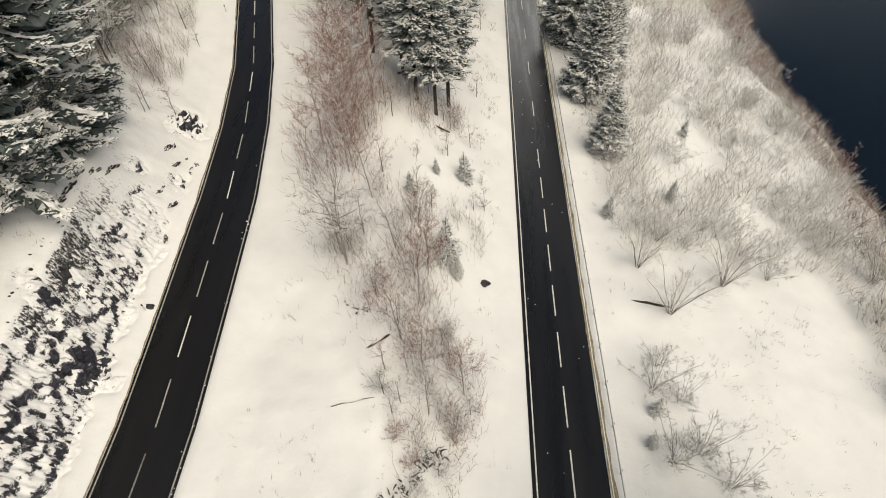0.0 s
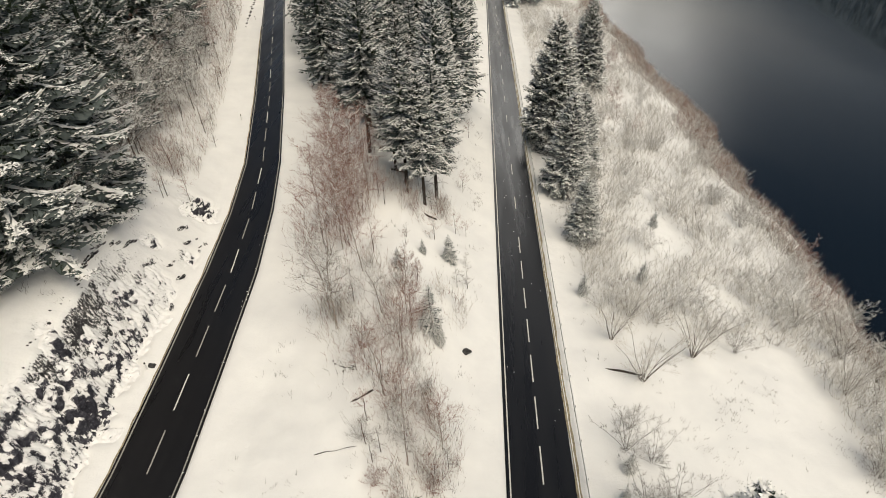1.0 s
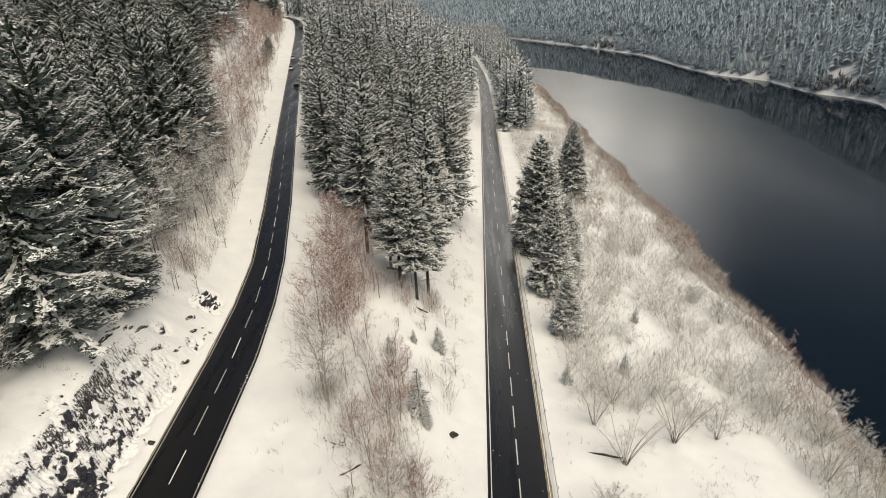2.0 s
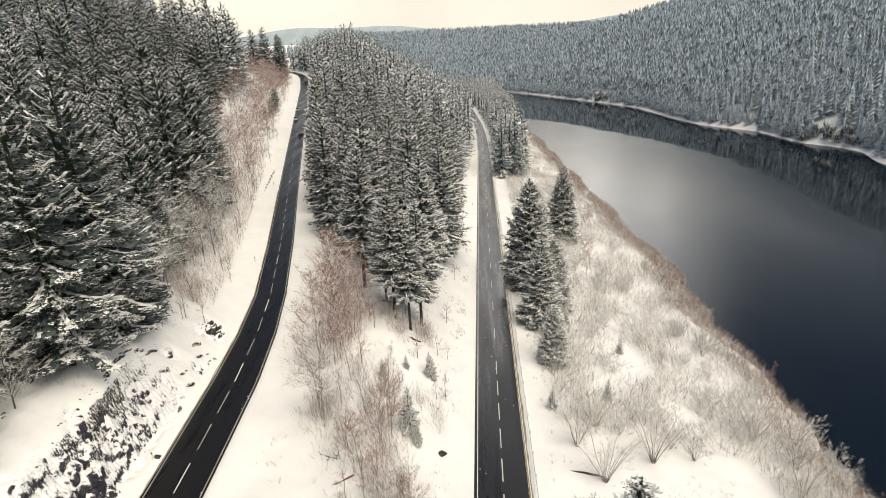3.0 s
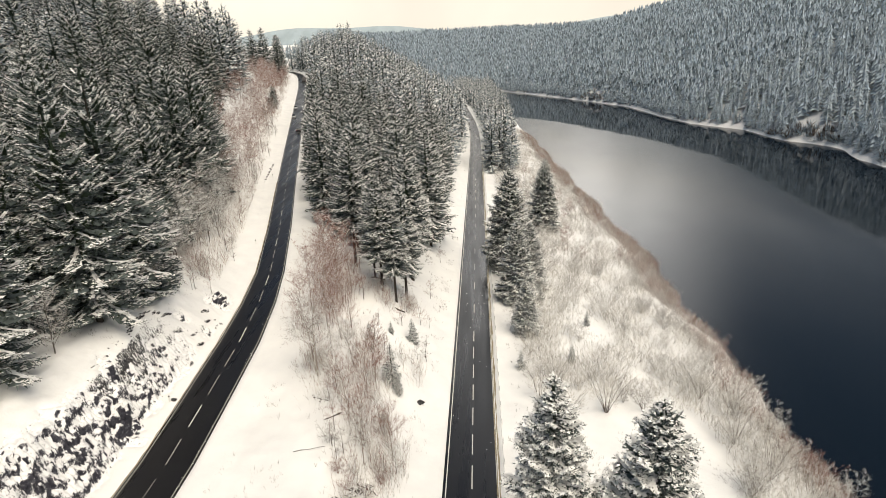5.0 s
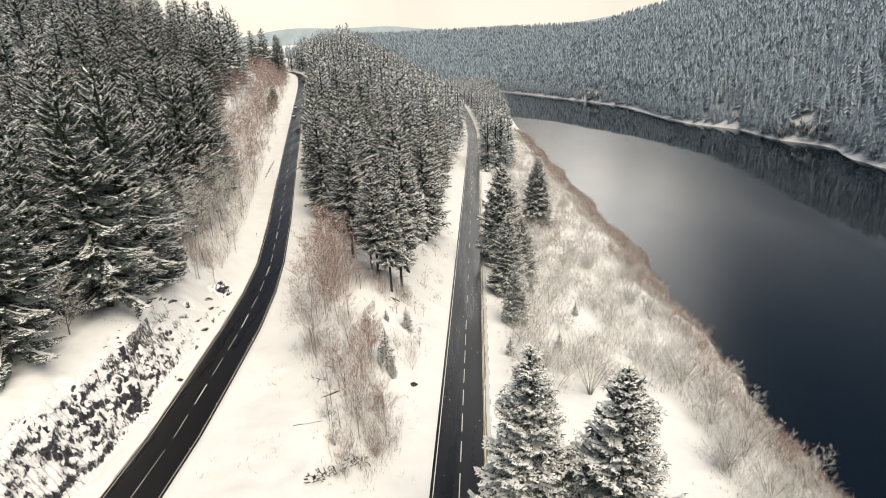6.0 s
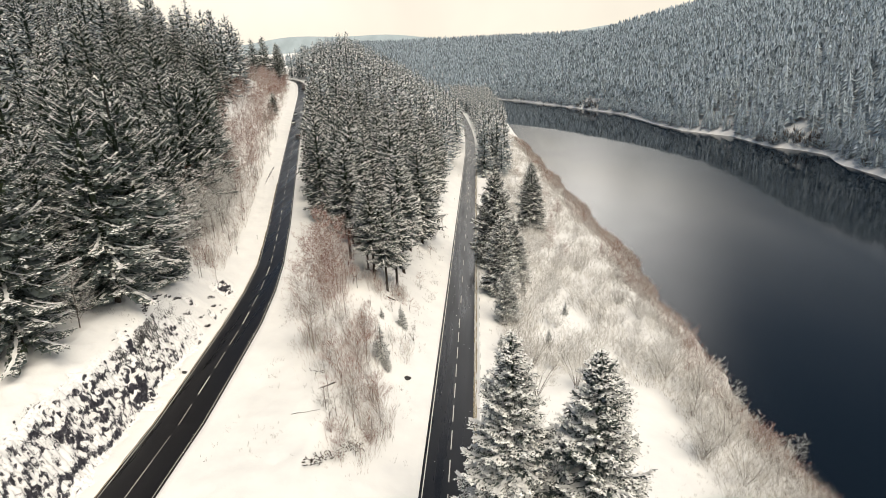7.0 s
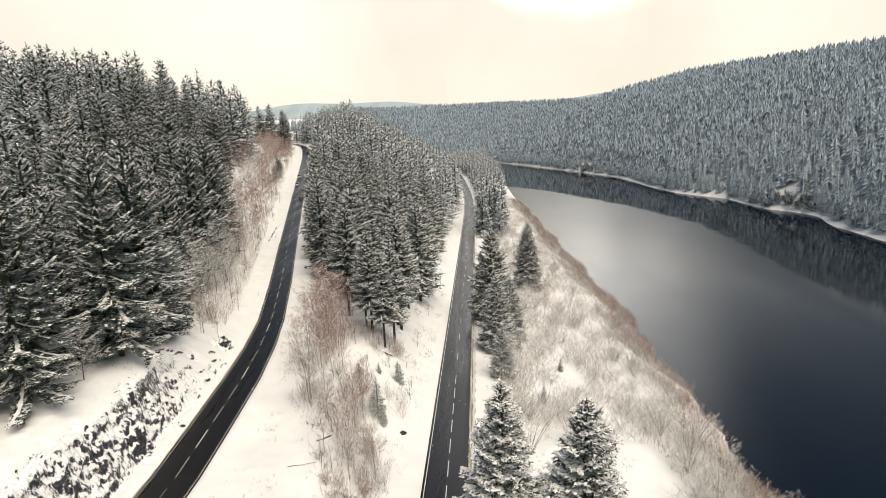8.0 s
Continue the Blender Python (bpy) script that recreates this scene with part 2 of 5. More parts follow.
# ---- the lie of the land ----
LAKE_Z = -16.0
LEFT_X = ((-400, -34), (-120, -31.0), (-44, -32.0), (-34, -32.6), (-20, -33.4), (-9, -34.6), (3, -36.7), (10, -38.45), (26, -42.4), (52, -49.4), (83, -57.65),
          (135, -71.35), (216, -92.65), (278, -109), (330, -124.3), (360, -135), (385, -150), (400, -168), (410, -190))
LEFT_Z = ((-400, 3), (-120, 4), (-44, 7.5), (-34, 8.15), (-9, 10.2), (60, 15.3), (216, 27), (345, 36.7), (420, 42), (700, 50), (4000, 60))
RIGHT_X = ((-400, 0), (230, 0), (290, -0.9), (350, -3.2), (420, -7.5), (470, -11), (580, -22), (700, -38), (900, -70), (4000, -400))
RIGHT_Z = ((-400, 4), (-60, 1.05), (0, 0), (120, -2.1), (200, -3.0), (4000, -3.0))
SHORE_X = ((-400, 62), (-60, 56), (0, 52), (60, 51.5), (120, 48.5), (180, 45.5), (250, 42.5), (350, 39), (600, 33), (880, 30), (4000, 30))
SHORE_X = tuple((y, float(np.interp(y, *zip(*SHORE_X))) + 1.3 * math.sin(0.105 * y) + 0.8 * math.sin(0.29 * y + 1)) for y in range(-70, 400, 5)) + SHORE_X[-4:]
FAR_X = ((-400, 215), (-60, 208), (120, 204), (179, 202), (228, 204), (255, 214), (275, 210), (294, 199), (349, 198), (396, 176), (451, 169), (500, 168), (559, 164),
         (620, 146), (685, 124), (819, 78), (900, 46), (930, 34), (4000, 34))
CUT = ((-400, 6), (-60, 8.5), (-26, 8.0), (-12, 5.0), (2, 2.4), (30, 1.2), (80, 1.4), (130, 2.2), (400, 3), (4000, 3))


LEFT_HALF = ((-400, 3.1), (-22, 3.1), (4, 2.58), (4000, 2.6))


def at(y, pts):
    return float(np.interp(y, [p[0] for p in pts], [p[1] for p in pts]))


def profile(y):
    """Breakpoints x, z across the valley at y, with the columns that go between each and the next."""
    xl, zl, xr, zr, xs, xf, cut = (at(y, p) for p in (LEFT_X, LEFT_Z, RIGHT_X, RIGHT_Z, SHORE_X, FAR_X, CUT))
    if y > 385:     # the left road leaves the valley side; keep the land simple there
        xl = -150 - 0.3 * (y - 385)
    end = min(1.0, max(0.0, (y - 905) / 60))
    close = min(102.0, max(0.0, (y - 925) * 0.24)) + min(60.0, max(0.0, (y - 1500) * 0.03))
    lake = lambda z: z * (1 - end) + end * (LAKE_Z + 1 + close)
    shelf = min(zl - 0.35, zr + 8.5)
    edge = xr - 15.5
    up = min(1.0, max(0.0, (y - 30) / 90)) * (1 - min(1.0, max(0.0, (y - 190) / 85)))      # the hillside is steepest half-way up the valley
    mound = min(1.0, max(0.0, (y - 70) / 230))  # the wooded crest between the roads
    mid = xl + 6 + (0.5 - 0.2 * mound) * (min(edge, xr - 12) - xl - 6)
    near = min(1.0, max(0.0, (-20 - y) / 12))
    foot, face = 4.6 + 1.2 * near, 10.4 - 1.7 * near     # foot to top of the rock cutting, gentler up the road
    half = at(y, LEFT_HALF)
    rows = [(xl - 1600, zl + 190, 10), (xl - 500, zl + 150, 14), (xl - 150, zl + 28 + 20 * up, 16), (xl - 60, zl + 14 + 0.3 * cut + 19 * up, 14), (xl - 26, zl + 6 + 0.62 * cut + 12 * up, 34),
            (xl - face - 4, zl + cut + 1.2, 18), (xl - face, zl + cut * 0.92, 20), (xl - foot, zl + 0.3, 4), (xl - half - 0.4, zl + 0.12, 2), (xl - half + 0.05, zl - 0.12, 4),
            (xl + half - 0.05, zl - 0.12, 2), (xl + half + 0.3, zl + 0.12, 4), (xl + 6, zl - 0.1, 9), (mid, (1 - mound) * (zl + shelf) / 2 + mound * (zl + 9), 9), (min(edge, xr - 12), shelf, 14), (xr - 6.3, zr + 1.1, 5), (xr - 3.75, zr + 0.15, 2),
            (xr - 3.25, zr - 0.12, 4), (xr + 2.72, zr - 0.12, 2), (xr + 3.0, zr + 0.06, 5), (xr + 6.5, zr - 0.5, 16), (xr + 20, min(zr - 2, lake(-2.2)), 16),
            (xs - 12, lake(-7.2), 12), (xs, lake(LAKE_Z), 4), (xs + 10, lake(-20), 5), (xf - 6, lake(-19), 4), (xf, lake(LAKE_Z + 0.3), 3), (xf + 1.5, lake(LAKE_Z + 1.2), 6)]
    for d, n in ((25, 8), (80, 10), (180, 10), (350, 8), (700, 6), (1500, 4), (3000, 0)):
        hill = LAKE_Z + 2 + 162 * (1 - math.exp(-d / 235)) * (1.0 if d < 700 else 0.9) * min(1.0, max(0.3, 1 - (y - 950) / 900))
        rows.append((xf + d, max(hill, lake(hill)) if end < 1 else max(hill, LAKE_Z + 1 + close), n))
    if end > 0:     # the valley closes
        rows = [(x, max(z, z * (1 - end) + end * (LAKE_Z + 1 + close)), n) for x, z, n in rows]
    if y > 1480:    # the land falls away behind the last wooded ridge
        sink = max(0.15, 1 - (y - 1480) / 350)
        rows = [(x, z * sink if z > 0 else z, n) for x, z, n in rows]
    return rows


def land(x, y):
    rows = profile(y)
    return float(np.interp(x, [r[0] for r in rows], [r[1] for r in rows]))


ROCK_TOP = ((-62, 10.5), (-50, 10.3), (-44, 9.6), (-38, 8.6), (-30, 8.0), (-22, 7.9), (-12, 7.6), (-4, 6.2))
ROCK_FOOT = ((-62, 4.6), (-52, 4.7), (-46, 5.4), (-38, 4.9), (-30, 4.8), (-20, 4.9), (-4, 4.4))
BARE_ROCK = ((-38.6, -40.2, 2.3, 1.3), (-40.8, -10.3, 2.5, 1.25), (-39.2, -34.6, 1.3, 0.5), (-38.6, -19.0, 1.3, 0.55), (-41.6, -20.0, 1.2, 0.5), (-40.7, -29.5, 1.1, 0.5), (-39.4, -46.5, 2.0, 0.6), (-40.9, -37.0, 1.5, 0.7), (-39.6, -52.0, 1.6, 0.5))


def rock_cover(x, y):
    """How far rock takes the place of the smooth snow, 0 to 1: the cutting beside the climbing road."""
    if not -63 < y < -3 or not -46 < x < -34:
        return 0.0
    off = at(y, LEFT_X) - x
    ragged = 1.1 * noise.noise(Vector((x * 0.6, y * 0.6, 2.2))) + 0.6 * noise.noise(Vector((x * 1.9, y * 1.9, 6.1)))
    foot, top = at(y, ROCK_FOOT), at(y, ROCK_TOP)
    w = min((off - foot) / 0.9, (top - off) / 1.2) + ragged
    if y > -27:         # only scattered outcrops up the road
        w = min(w, 1.1 + 0.12 * (-27 - y)) + 0.5 * noise.noise(Vector((x * 0.9, y * 0.7, 9.0))) - 0.25
    for cx, cy, r, lift in BARE_ROCK:
        w = max(w, 1.3 - math.hypot(x - cx, y - cy) / r * 1.3 + 0.9 * ragged)
    return min(1.0, max(0.0, w))


def relief(x, y, xl, xr):
    """Small unevenness of the ground, none on the roads."""
    off = min(abs(x - xl), abs(x - xr)) - 3.4
    if off <= 0:
        return 0.0
    w = min(1.0, off / 3.0)
    v = Vector((x * 0.12, y * 0.12, 0.3))
    z = w * (0.45 * noise.noise(v) + 0.18 * noise.noise(v * 4.1))
    if off < 2:
        z += 0.06 * noise.noise(Vector((x * 1.5, y * 1.1, 4)))
    if xl - 22 < x < xl - 5 and y < 90:         # lumpy snow over the rough bank
        z += 0.16 * abs(noise.noise(v * 7.3)) + 0.10 * noise.noise(v * 11.7)
    z -= rock_cover(x, y)     # the rock stands in this hollow
    return z


def build_ground():
    ys = [-400, -300, -220, -160, -120, -100, -85, -75, -68, -62]
    for stop, step in ((-6, 0.4), (46, 0.6), (110, 1.5), (210, 3.5), (430, 8), (1000, 20), (1600, 60), (4200, 260)):
        while ys[-1] < stop:
            ys.append(ys[-1] + step)
    verts, faces, width = [], [], 0
    for y in ys:
        rows = profile(y)
        xl, xr = at(y, LEFT_X) if y <= 385 else -1e4, at(y, RIGHT_X)
        line = []
        for (x0, z0, n), (x1, z1, _) in zip(rows, rows[1:]):
            for k in range(n):
                f = k / n
                line.append((x0 + (x1 - x0) * f, z0 + (z1 - z0) * f))
        line.append(rows[-1][:2])
        width = len(line)
        verts += [(x, y, z + relief(x, y, xl, xr)) for x, z in line]
    for j in range(len(ys) - 1):
        for i in range(width - 1):
            a = j * width + i
            faces.append((a, a + 1, a + 1 + width, a + width))
    ob = new("ground", mesh_of("ground", verts, faces, SNOW_GROUND, smooth=True))
    tagged(ob, "snow-covered valley side with rock showing in the cutting", "ground", kind="structure")


build_ground()


def build_cutting():
    """The blasted rock beside the climbing road: blocks with deep joints, snow on all that is not steep."""
    step = 0.12
    rows, cols = int(57 / step), int(9.6 / step)
    verts, faces, bare = [], [], []
    for j in range(rows + 1):
        y = -61.5 + step * j
        for i in range(cols + 1):
            x = -44.6 + step * i
            w, h, joint = rock_cover(x, y), 0.0, 0.0
            z = land(x, y) - 0.35
            if w > 0:
                q = Vector((x, y, 0.9 * land(x, y)))
                q += noise.noise_vector(q * 0.7) * 0.5
                h = 0.55 * noise.noise(q * 0.8) + 0.40 * abs(noise.noise(q * 1.7)) + 0.25 * abs(noise.noise(q * 3.3)) + 0.12 * noise.noise(q * 6.0)
                for scale, deep, shift in ((1.15, 0.42, 2.0), (2.1, 0.30, 8.0), (3.4, 0.18, 5.0)):     # joints that wind through the rock
                    c = math.exp(-(noise.noise(q * scale + Vector((0, shift, 0))) / 0.075) ** 2)
                    if noise.noise(q * 0.6 + Vector((shift, 0, 0))) > -0.12:
                        h -= deep * c
                        joint = max(joint, c * (0.6 + deep))
                for cx, cy, r, lift in BARE_ROCK:       # spots thrown up steeply
                    g = math.exp(-((x - cx) ** 2 + (y - cy) ** 2) / (0.6 * r * r))
                    h += g * lift * (0.25 + 1.6 * abs(noise.noise(Vector((x * 1.7, y * 1.7, 8)))) + 0.9 * noise.noise(Vector((x * 3.9, y * 3.9, 3))))
                if y < -48.5:                           # upright ribs at the lower end
                    h += min(1.0, (-48.5 - y) / 1.0) * 0.42 * abs(((y * 1.35 + 0.3 * noise.noise(Vector((x * 0.8, y, 0)))) % 1.0) * 2 - 1)
                z = land(x, y) - 0.30 * (1 - w) + w * (0.75 * h - 0.1)
            bare.append(joint + (0.75 + 1.3 * noise.noise(Vector((x * 1.3, y * 1.3, 7.0)))) * max([0.0] + [lift * math.exp(-((x - cx) ** 2 + (y - cy) ** 2) / (0.55 * r * r)) for cx, cy, r, lift in BARE_ROCK if abs(y - cy) < 8]))
            verts.append((x + (0.4 * w * h if w > 0 else 0.0), y, z))
    n = cols + 1
    for j in range(rows):
        for i in range(cols):
            a = j * n + i
            faces.append((a, a + 1, a + 1 + n, a + n))
    me = mesh_of("rock_face", verts, faces, ROCK_FACE, smooth=True)
    me.attributes.new("bare", "FLOAT", "POINT").data.foreach_set("value", np.asarray(bare, dtype=np.float32))
    ob = new("rock_face", me)
    tagged(ob, "blasted dark rock of the road cutting under lumpy snow", "rock face", kind="structure")


build_cutting()

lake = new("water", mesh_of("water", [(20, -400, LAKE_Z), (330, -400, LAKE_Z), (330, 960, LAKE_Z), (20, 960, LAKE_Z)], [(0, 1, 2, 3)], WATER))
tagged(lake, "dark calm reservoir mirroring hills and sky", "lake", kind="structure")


# ---- roads ----
def strip(centre_x, centre_z, a, b, ys, lift, jag0=0.0, jag1=0.0, thick=0.0):
    """A band between the offsets a and b from a road's centre line."""
    verts, faces = [], []
    for k, y in enumerate(ys):
        x, z = at(y, centre_x), at(y, centre_z)
        dx = at(y + 0.5, centre_x) - at(y - 0.5, centre_x)
        c = math.sqrt(1 + dx * dx)
        for off, jag in ((a, jag0), (b, jag1)):
            off = off(y) if callable(off) else off
            o = off + jag * noise.noise(Vector((off, y * 0.9, 1.5))) + jag * 0.6 * noise.noise(Vector((off, y * 3.1, 5)))
            verts.append((x + o * c, y, z + lift))
        if thick:
            verts[-2:] = [verts[-2], verts[-1], (verts[-2][0], y, z + lift - thick), (verts[-1][0], y, z + lift - thick)]
    w = 4 if thick else 2
    for k in range(len(ys) - 1):
        p, q = k * w, k * w + w
        faces.append((p, p + 1, q + 1, q))
        if thick:
            faces += [(p + 2, p, q, q + 2), (p + 1, p + 3, q + 3, q + 1)]
    return verts, faces


def spaced(a, b, step):
    n = max(1, int(round((b - a) / step)))
    return [a + (b - a) * k / n for k in range(n + 1)]


def build_road(name, cx, cz, y0, y1, half0, half1, label):
    ys = spaced(y0, 60, 0.8) + spaced(62, y1, 2.5)
    v, f = strip(cx, cz, half0, half1, ys, 0.0, thick=0.3)
    road = new(name, mesh_of(name, v, f, ASPHALT))
    return tagged(road, label, "road", kind="structure")


def dash(road, cx, cz, y0, y1, mat, off=0.0, w=0.13):
    v, f = strip(cx, cz, off - w / 2, off + w / 2, spaced(y0, y1, 1.4), 0.006)
    part("lane_marking", mesh_of("lane_marking", v, f, mat), None, road)


right_road = build_road("road_1", RIGHT_X, RIGHT_Z, -200, 760, -3.3, 2.8, "wet black two-lane lakeside road with white markings")
left_road = build_road("road_2", LEFT_X, LEFT_Z, -200, 410, lambda y: -at(y, LEFT_HALF), lambda y: at(y, LEFT_HALF), "wet black two-lane road climbing the valley side")
for k in range(-12, 1):
    dash(right_road, RIGHT_X, RIGHT_Z, 6 * k - 4, 6 * k, LINE_PAINT)
for k in range(0, 26):
    dash(right_road, RIGHT_X, RIGHT_Z, 12 * k + 8, 12 * k + 12, LINE_PAINT)
dash(left_road, LEFT_X, LEFT_Z, -62.5, -46.3, WORN_PAINT)
for k in range(-2, 30):
    a = -38.27 + 5.965 * k
    dash(left_road, LEFT_X, LEFT_Z, a, a + 3.98, WORN_PAINT if k % 3 else LINE_PAINT)


def edge_line(road, cx, cz, off, y0, y1, mat, name="edge_line", w=0.12, jag=0.0, lift=0.006):
    inner, outer = (lambda y: off(y) - w / 2, lambda y: off(y) + w / 2) if callable(off) else (off - w / 2, off + w / 2)
    v, f = strip(cx, cz, inner, outer, spaced(y0, 60, 1.2) + spaced(62, y1, 4), lift, jag, jag)
    part(name, mesh_of(name, v, f, mat), None, road)


edge_line(right_road, RIGHT_X, RIGHT_Z, -2.93, -200, 560, LINE_PAINT)
edge_line(left_road, LEFT_X, LEFT_Z, lambda y: 0.25 - at(y, LEFT_HALF), -200, 380, WORN_PAINT)
edge_line(left_road, LEFT_X, LEFT_Z, lambda y: at(y, LEFT_HALF) - 0.25, -200, 380, WORN_PAINT)
edge_line(right_road, RIGHT_X, RIGHT_Z, 3.05, -200, 200, DEAD_GRASS, "grass_verge", 0.42, 0.16, 0.05)
edge_line(left_road, LEFT_X, LEFT_Z, lambda y: -0.05 - at(y, LEFT_HALF), -200, 30, DEAD_GRASS, "grass_verge", 0.14, 0.10, 0.07)


# ---- trees ----
def spruce_shape(h, reach, base, levels, per, fingers, size, seed, snow, core=6, blunt=0.85, segs=4, tufts=0):
    """Corners, triangles and their kind (0 needles, 1 snow) of a crown: whorls of drooping boughs, each a ridge that
    carries snow, with rows of hanging sprays on both sides of it. fingers: sprays for each metre of a bough's side;
    tufts: small twigs that make up each spray, where it is not a single blade."""
    rng = random.Random(seed)
    verts, faces, mats = [], [], []
    up = Vector((0, 0, 1))

    def tri(a, b, c, m):
        n = len(verts)
        verts.extend((a, b, c))
        faces.append((n, n + 1, n + 2))
        mats.append(m)

    turn = rng.random() * 6.28
    for i in range(levels):
        f = i / (levels - 1)
        zb = h * (base + (0.975 - base) * f ** 0.92)
        shape = (1 - f) ** blunt * min(1.0, 0.78 + 1.2 * f)
        n = max(4, int(round(per * (1 - 0.45 * f))))
        for b in range(n):
            a = turn + 6.283 * (b + rng.uniform(-0.38, 0.38)) / n
            ln = reach * shape * (rng.uniform(0.62, 1.0) if rng.random() < 0.85 else rng.uniform(0.95, 1.15)) + 0.3
            z0 = zb + rng.uniform(-0.45, 0.45) * h / levels
            d, s = Vector((math.cos(a), math.sin(a), 0)), Vector((-math.sin(a), math.cos(a), 0))
            droop = 0.66 - 0.75 * f + rng.uniform(-0.17, 0.17)
            bend = rng.uniform(-0.18, 0.18)
            load = snow * (rng.uniform(0.75, 1.25) if rng.random() < 0.7 else rng.uniform(0.15, 0.5))

            def at_u(u):
                return d * (ln * u) + s * (bend * ln * u * u) + up * (z0 + ln * (0.14 * u - droop * u ** 1.4 + 0.34 * u ** 3))

            root, knee, e, back = at_u(0.05), at_u(0.58), at_u(1.0), at_u(0.9)
            broad = s * ((0.12 if fingers < 4 else 0.07) * ln + 0.08)
            sag = up * (0.10 * ln + 0.05)
            under = up * (0.05 + 0.03 * ln)     # the dark body of the bough lies under its sprays
            for sign in (-1, 1):
                wing = knee + broad * sign - sag - under
                tri(root - under, wing, knee - under, 0)
                if segs > 1:
                    tri(knee - under, wing, e - under, 0)
            m = max(1 if segs < 2 else 2, int(fingers * ln + rng.random()))
            for sign in (-1, 1):
                for k in range(m):
                    u = 0.14 + 0.84 * (k + rng.random()) / m
                    l = (0.22 + 0.34 * ln * min(1.0, 0.35 + u * 1.4) * (1.12 - u) ** 0.6) * size * rng.uniform(0.7, 1.25)
                    p = at_u(u)
                    along_u = (p - at_u(u - 0.08)).normalized()
                    way = (along_u * rng.uniform(0.45, 0.8) + s * (sign * rng.uniform(0.45, 0.9)) - up * rng.uniform(0.10, 0.55)).normalized()
                    for _ in range(tufts):
                        q = p + way * (l * rng.uniform(0.05, 1.0))
                        tl = (0.12 + 0.42 * l) * rng.uniform(0.7, 1.2)
                        wv = (way * 0.8 + Vector((rng.uniform(-0.7, 0.7), rng.uniform(-0.7, 0.7), rng.uniform(-0.7, 0.2)))).normalized()
                        sd = wv.cross(Vector((rng.uniform(-1, 1), rng.uniform(-1, 1), rng.uniform(-1, 1)))).normalized() * (0.26 * tl)
                        tri(q - sd, q + sd, q + wv * tl, 0)
                        if rng.random() < load * (0.16 + 0.8 * u * u):
                            r, an = tl * rng.uniform(0.42, 0.75), rng.random() * 6.283
                            c = q + wv * (0.3 * tl) + up * 0.05
                            tri(*(c + Vector((math.cos(an + t) * r * g, math.sin(an + t) * r, rng.uniform(-0.35, 0.2) * r)) for t, g in ((0, 1.0), (2.1, 0.6), (4.2, 1.0))), 1)
                    if tufts:
                        continue
                    hb = along_u * (max(0.12, min(0.7 * ln / m, l * 0.42)) * rng.uniform(0.7, 1.15))
                    tri(p - hb, p + hb, p + way * l, 0)
                    if rng.random() < load * (0.15 + 0.95 * u * u):      # most snow lies out where light reaches
                        lift = up * 0.04 + s * (sign * 0.015)
                        tri(p - hb * 0.95 + lift, p + hb * rng.uniform(0.6, 1.0) + lift, p + way * (l * rng.uniform(0.55, 0.95)) + lift * 1.2 + up * (0.06 * l), 1)
            for k in range(segs):       # the ridge, with its broken roll of snow
                u0, u1 = 0.10 + 0.9 * k / segs, 0.10 + 0.9 * (k + 1) / segs
                p, q = at_u(u0), at_u(u1)
                w = (0.05 + 0.028 * ln) * size * rng.uniform(0.7, 1.3) * (1.5 if tufts else 1.0) + 0.02
                white = 1 if rng.random() < load * (0.2 + 0.9 * u1) else 0
                lift = up * (0.05 + 0.04 * white)
                tri(p + s * w + lift, p - s * w + lift, q + s * (w * rng.uniform(-0.6, 0.6)) + lift, white)
                if segs > 1:
                    tri(q + s * w + lift, p + s * (w * 0.3) + lift, q - s * w + lift, white)
            tri(back + s * (0.07 * ln * size + 0.04), back - s * (0.07 * ln * size + 0.04), e + (e - back) * 0.6 - up * 0.04, 1 if rng.random() < 0.8 * load else 0)
        turn += 2.4
    for k in range(5):                  # the leader
        a = 1.2566 * k
        e = Vector((math.cos(a), math.sin(a), 0)) * (0.012 * h)
        tri(up * (h * 0.93) - e, up * (h * 0.94) + e, up * (h * (1.0 - 0.012 * k)), 1 if k == 2 and snow > 0.5 else 0)
    rings = []
    for i in range(6 if core else 0):   # the dense dark inside
        f = i / 5
        ring = []
        for k in range(core):
            r = reach * 0.11 * (1 - f) ** 0.8 * rng.uniform(0.5, 1.2) + 0.02
            an = 6.283 * k / core
            ring.append(len(verts))
            verts.append((r * math.cos(an), r * math.sin(an), h * (base + 0.01 + (0.93 - base) * f) + rng.uniform(-0.02, 0.02) * h))
        rings.append(ring)
    for r0, r1 in zip(rings, rings[1:]):
        for k in range(core):
            for q in ((r0[k], r0[(k + 1) % core], r1[k]), (r0[(k + 1) % core], r1[(k + 1) % core], r1[k])):
                faces.append(q)
                mats.append(0)
    return verts, faces, mats


def spruce_crown(name, *args):
    verts, faces, mats = spruce_shape(*args)
    return mesh_of(name, verts, faces, [NEEDLES, SNOW], mats)


def tube(verts, faces, pts, radii, sides):
    """A tapered tube along pts, appended to verts and faces."""
    start = len(verts)
    for k, (p, r) in enumerate(zip(pts, radii)):
        way = (pts[min(k + 1, len(pts) - 1)] - pts[max(k - 1, 0)]).normalized()
        u = way.orthogonal().normalized()
        v = way.cross(u)
        for i in range(sides):
            an = 6.283 * i / sides
            verts.append(p + u * (r * math.cos(an)) + v * (r * math.sin(an)))
    for k in range(len(pts) - 1):
        for i in range(sides):
            a, b = start + k * sides + i, start + k * sides + (i + 1) % sides
            faces.append((a, b, b + sides, a + sides))


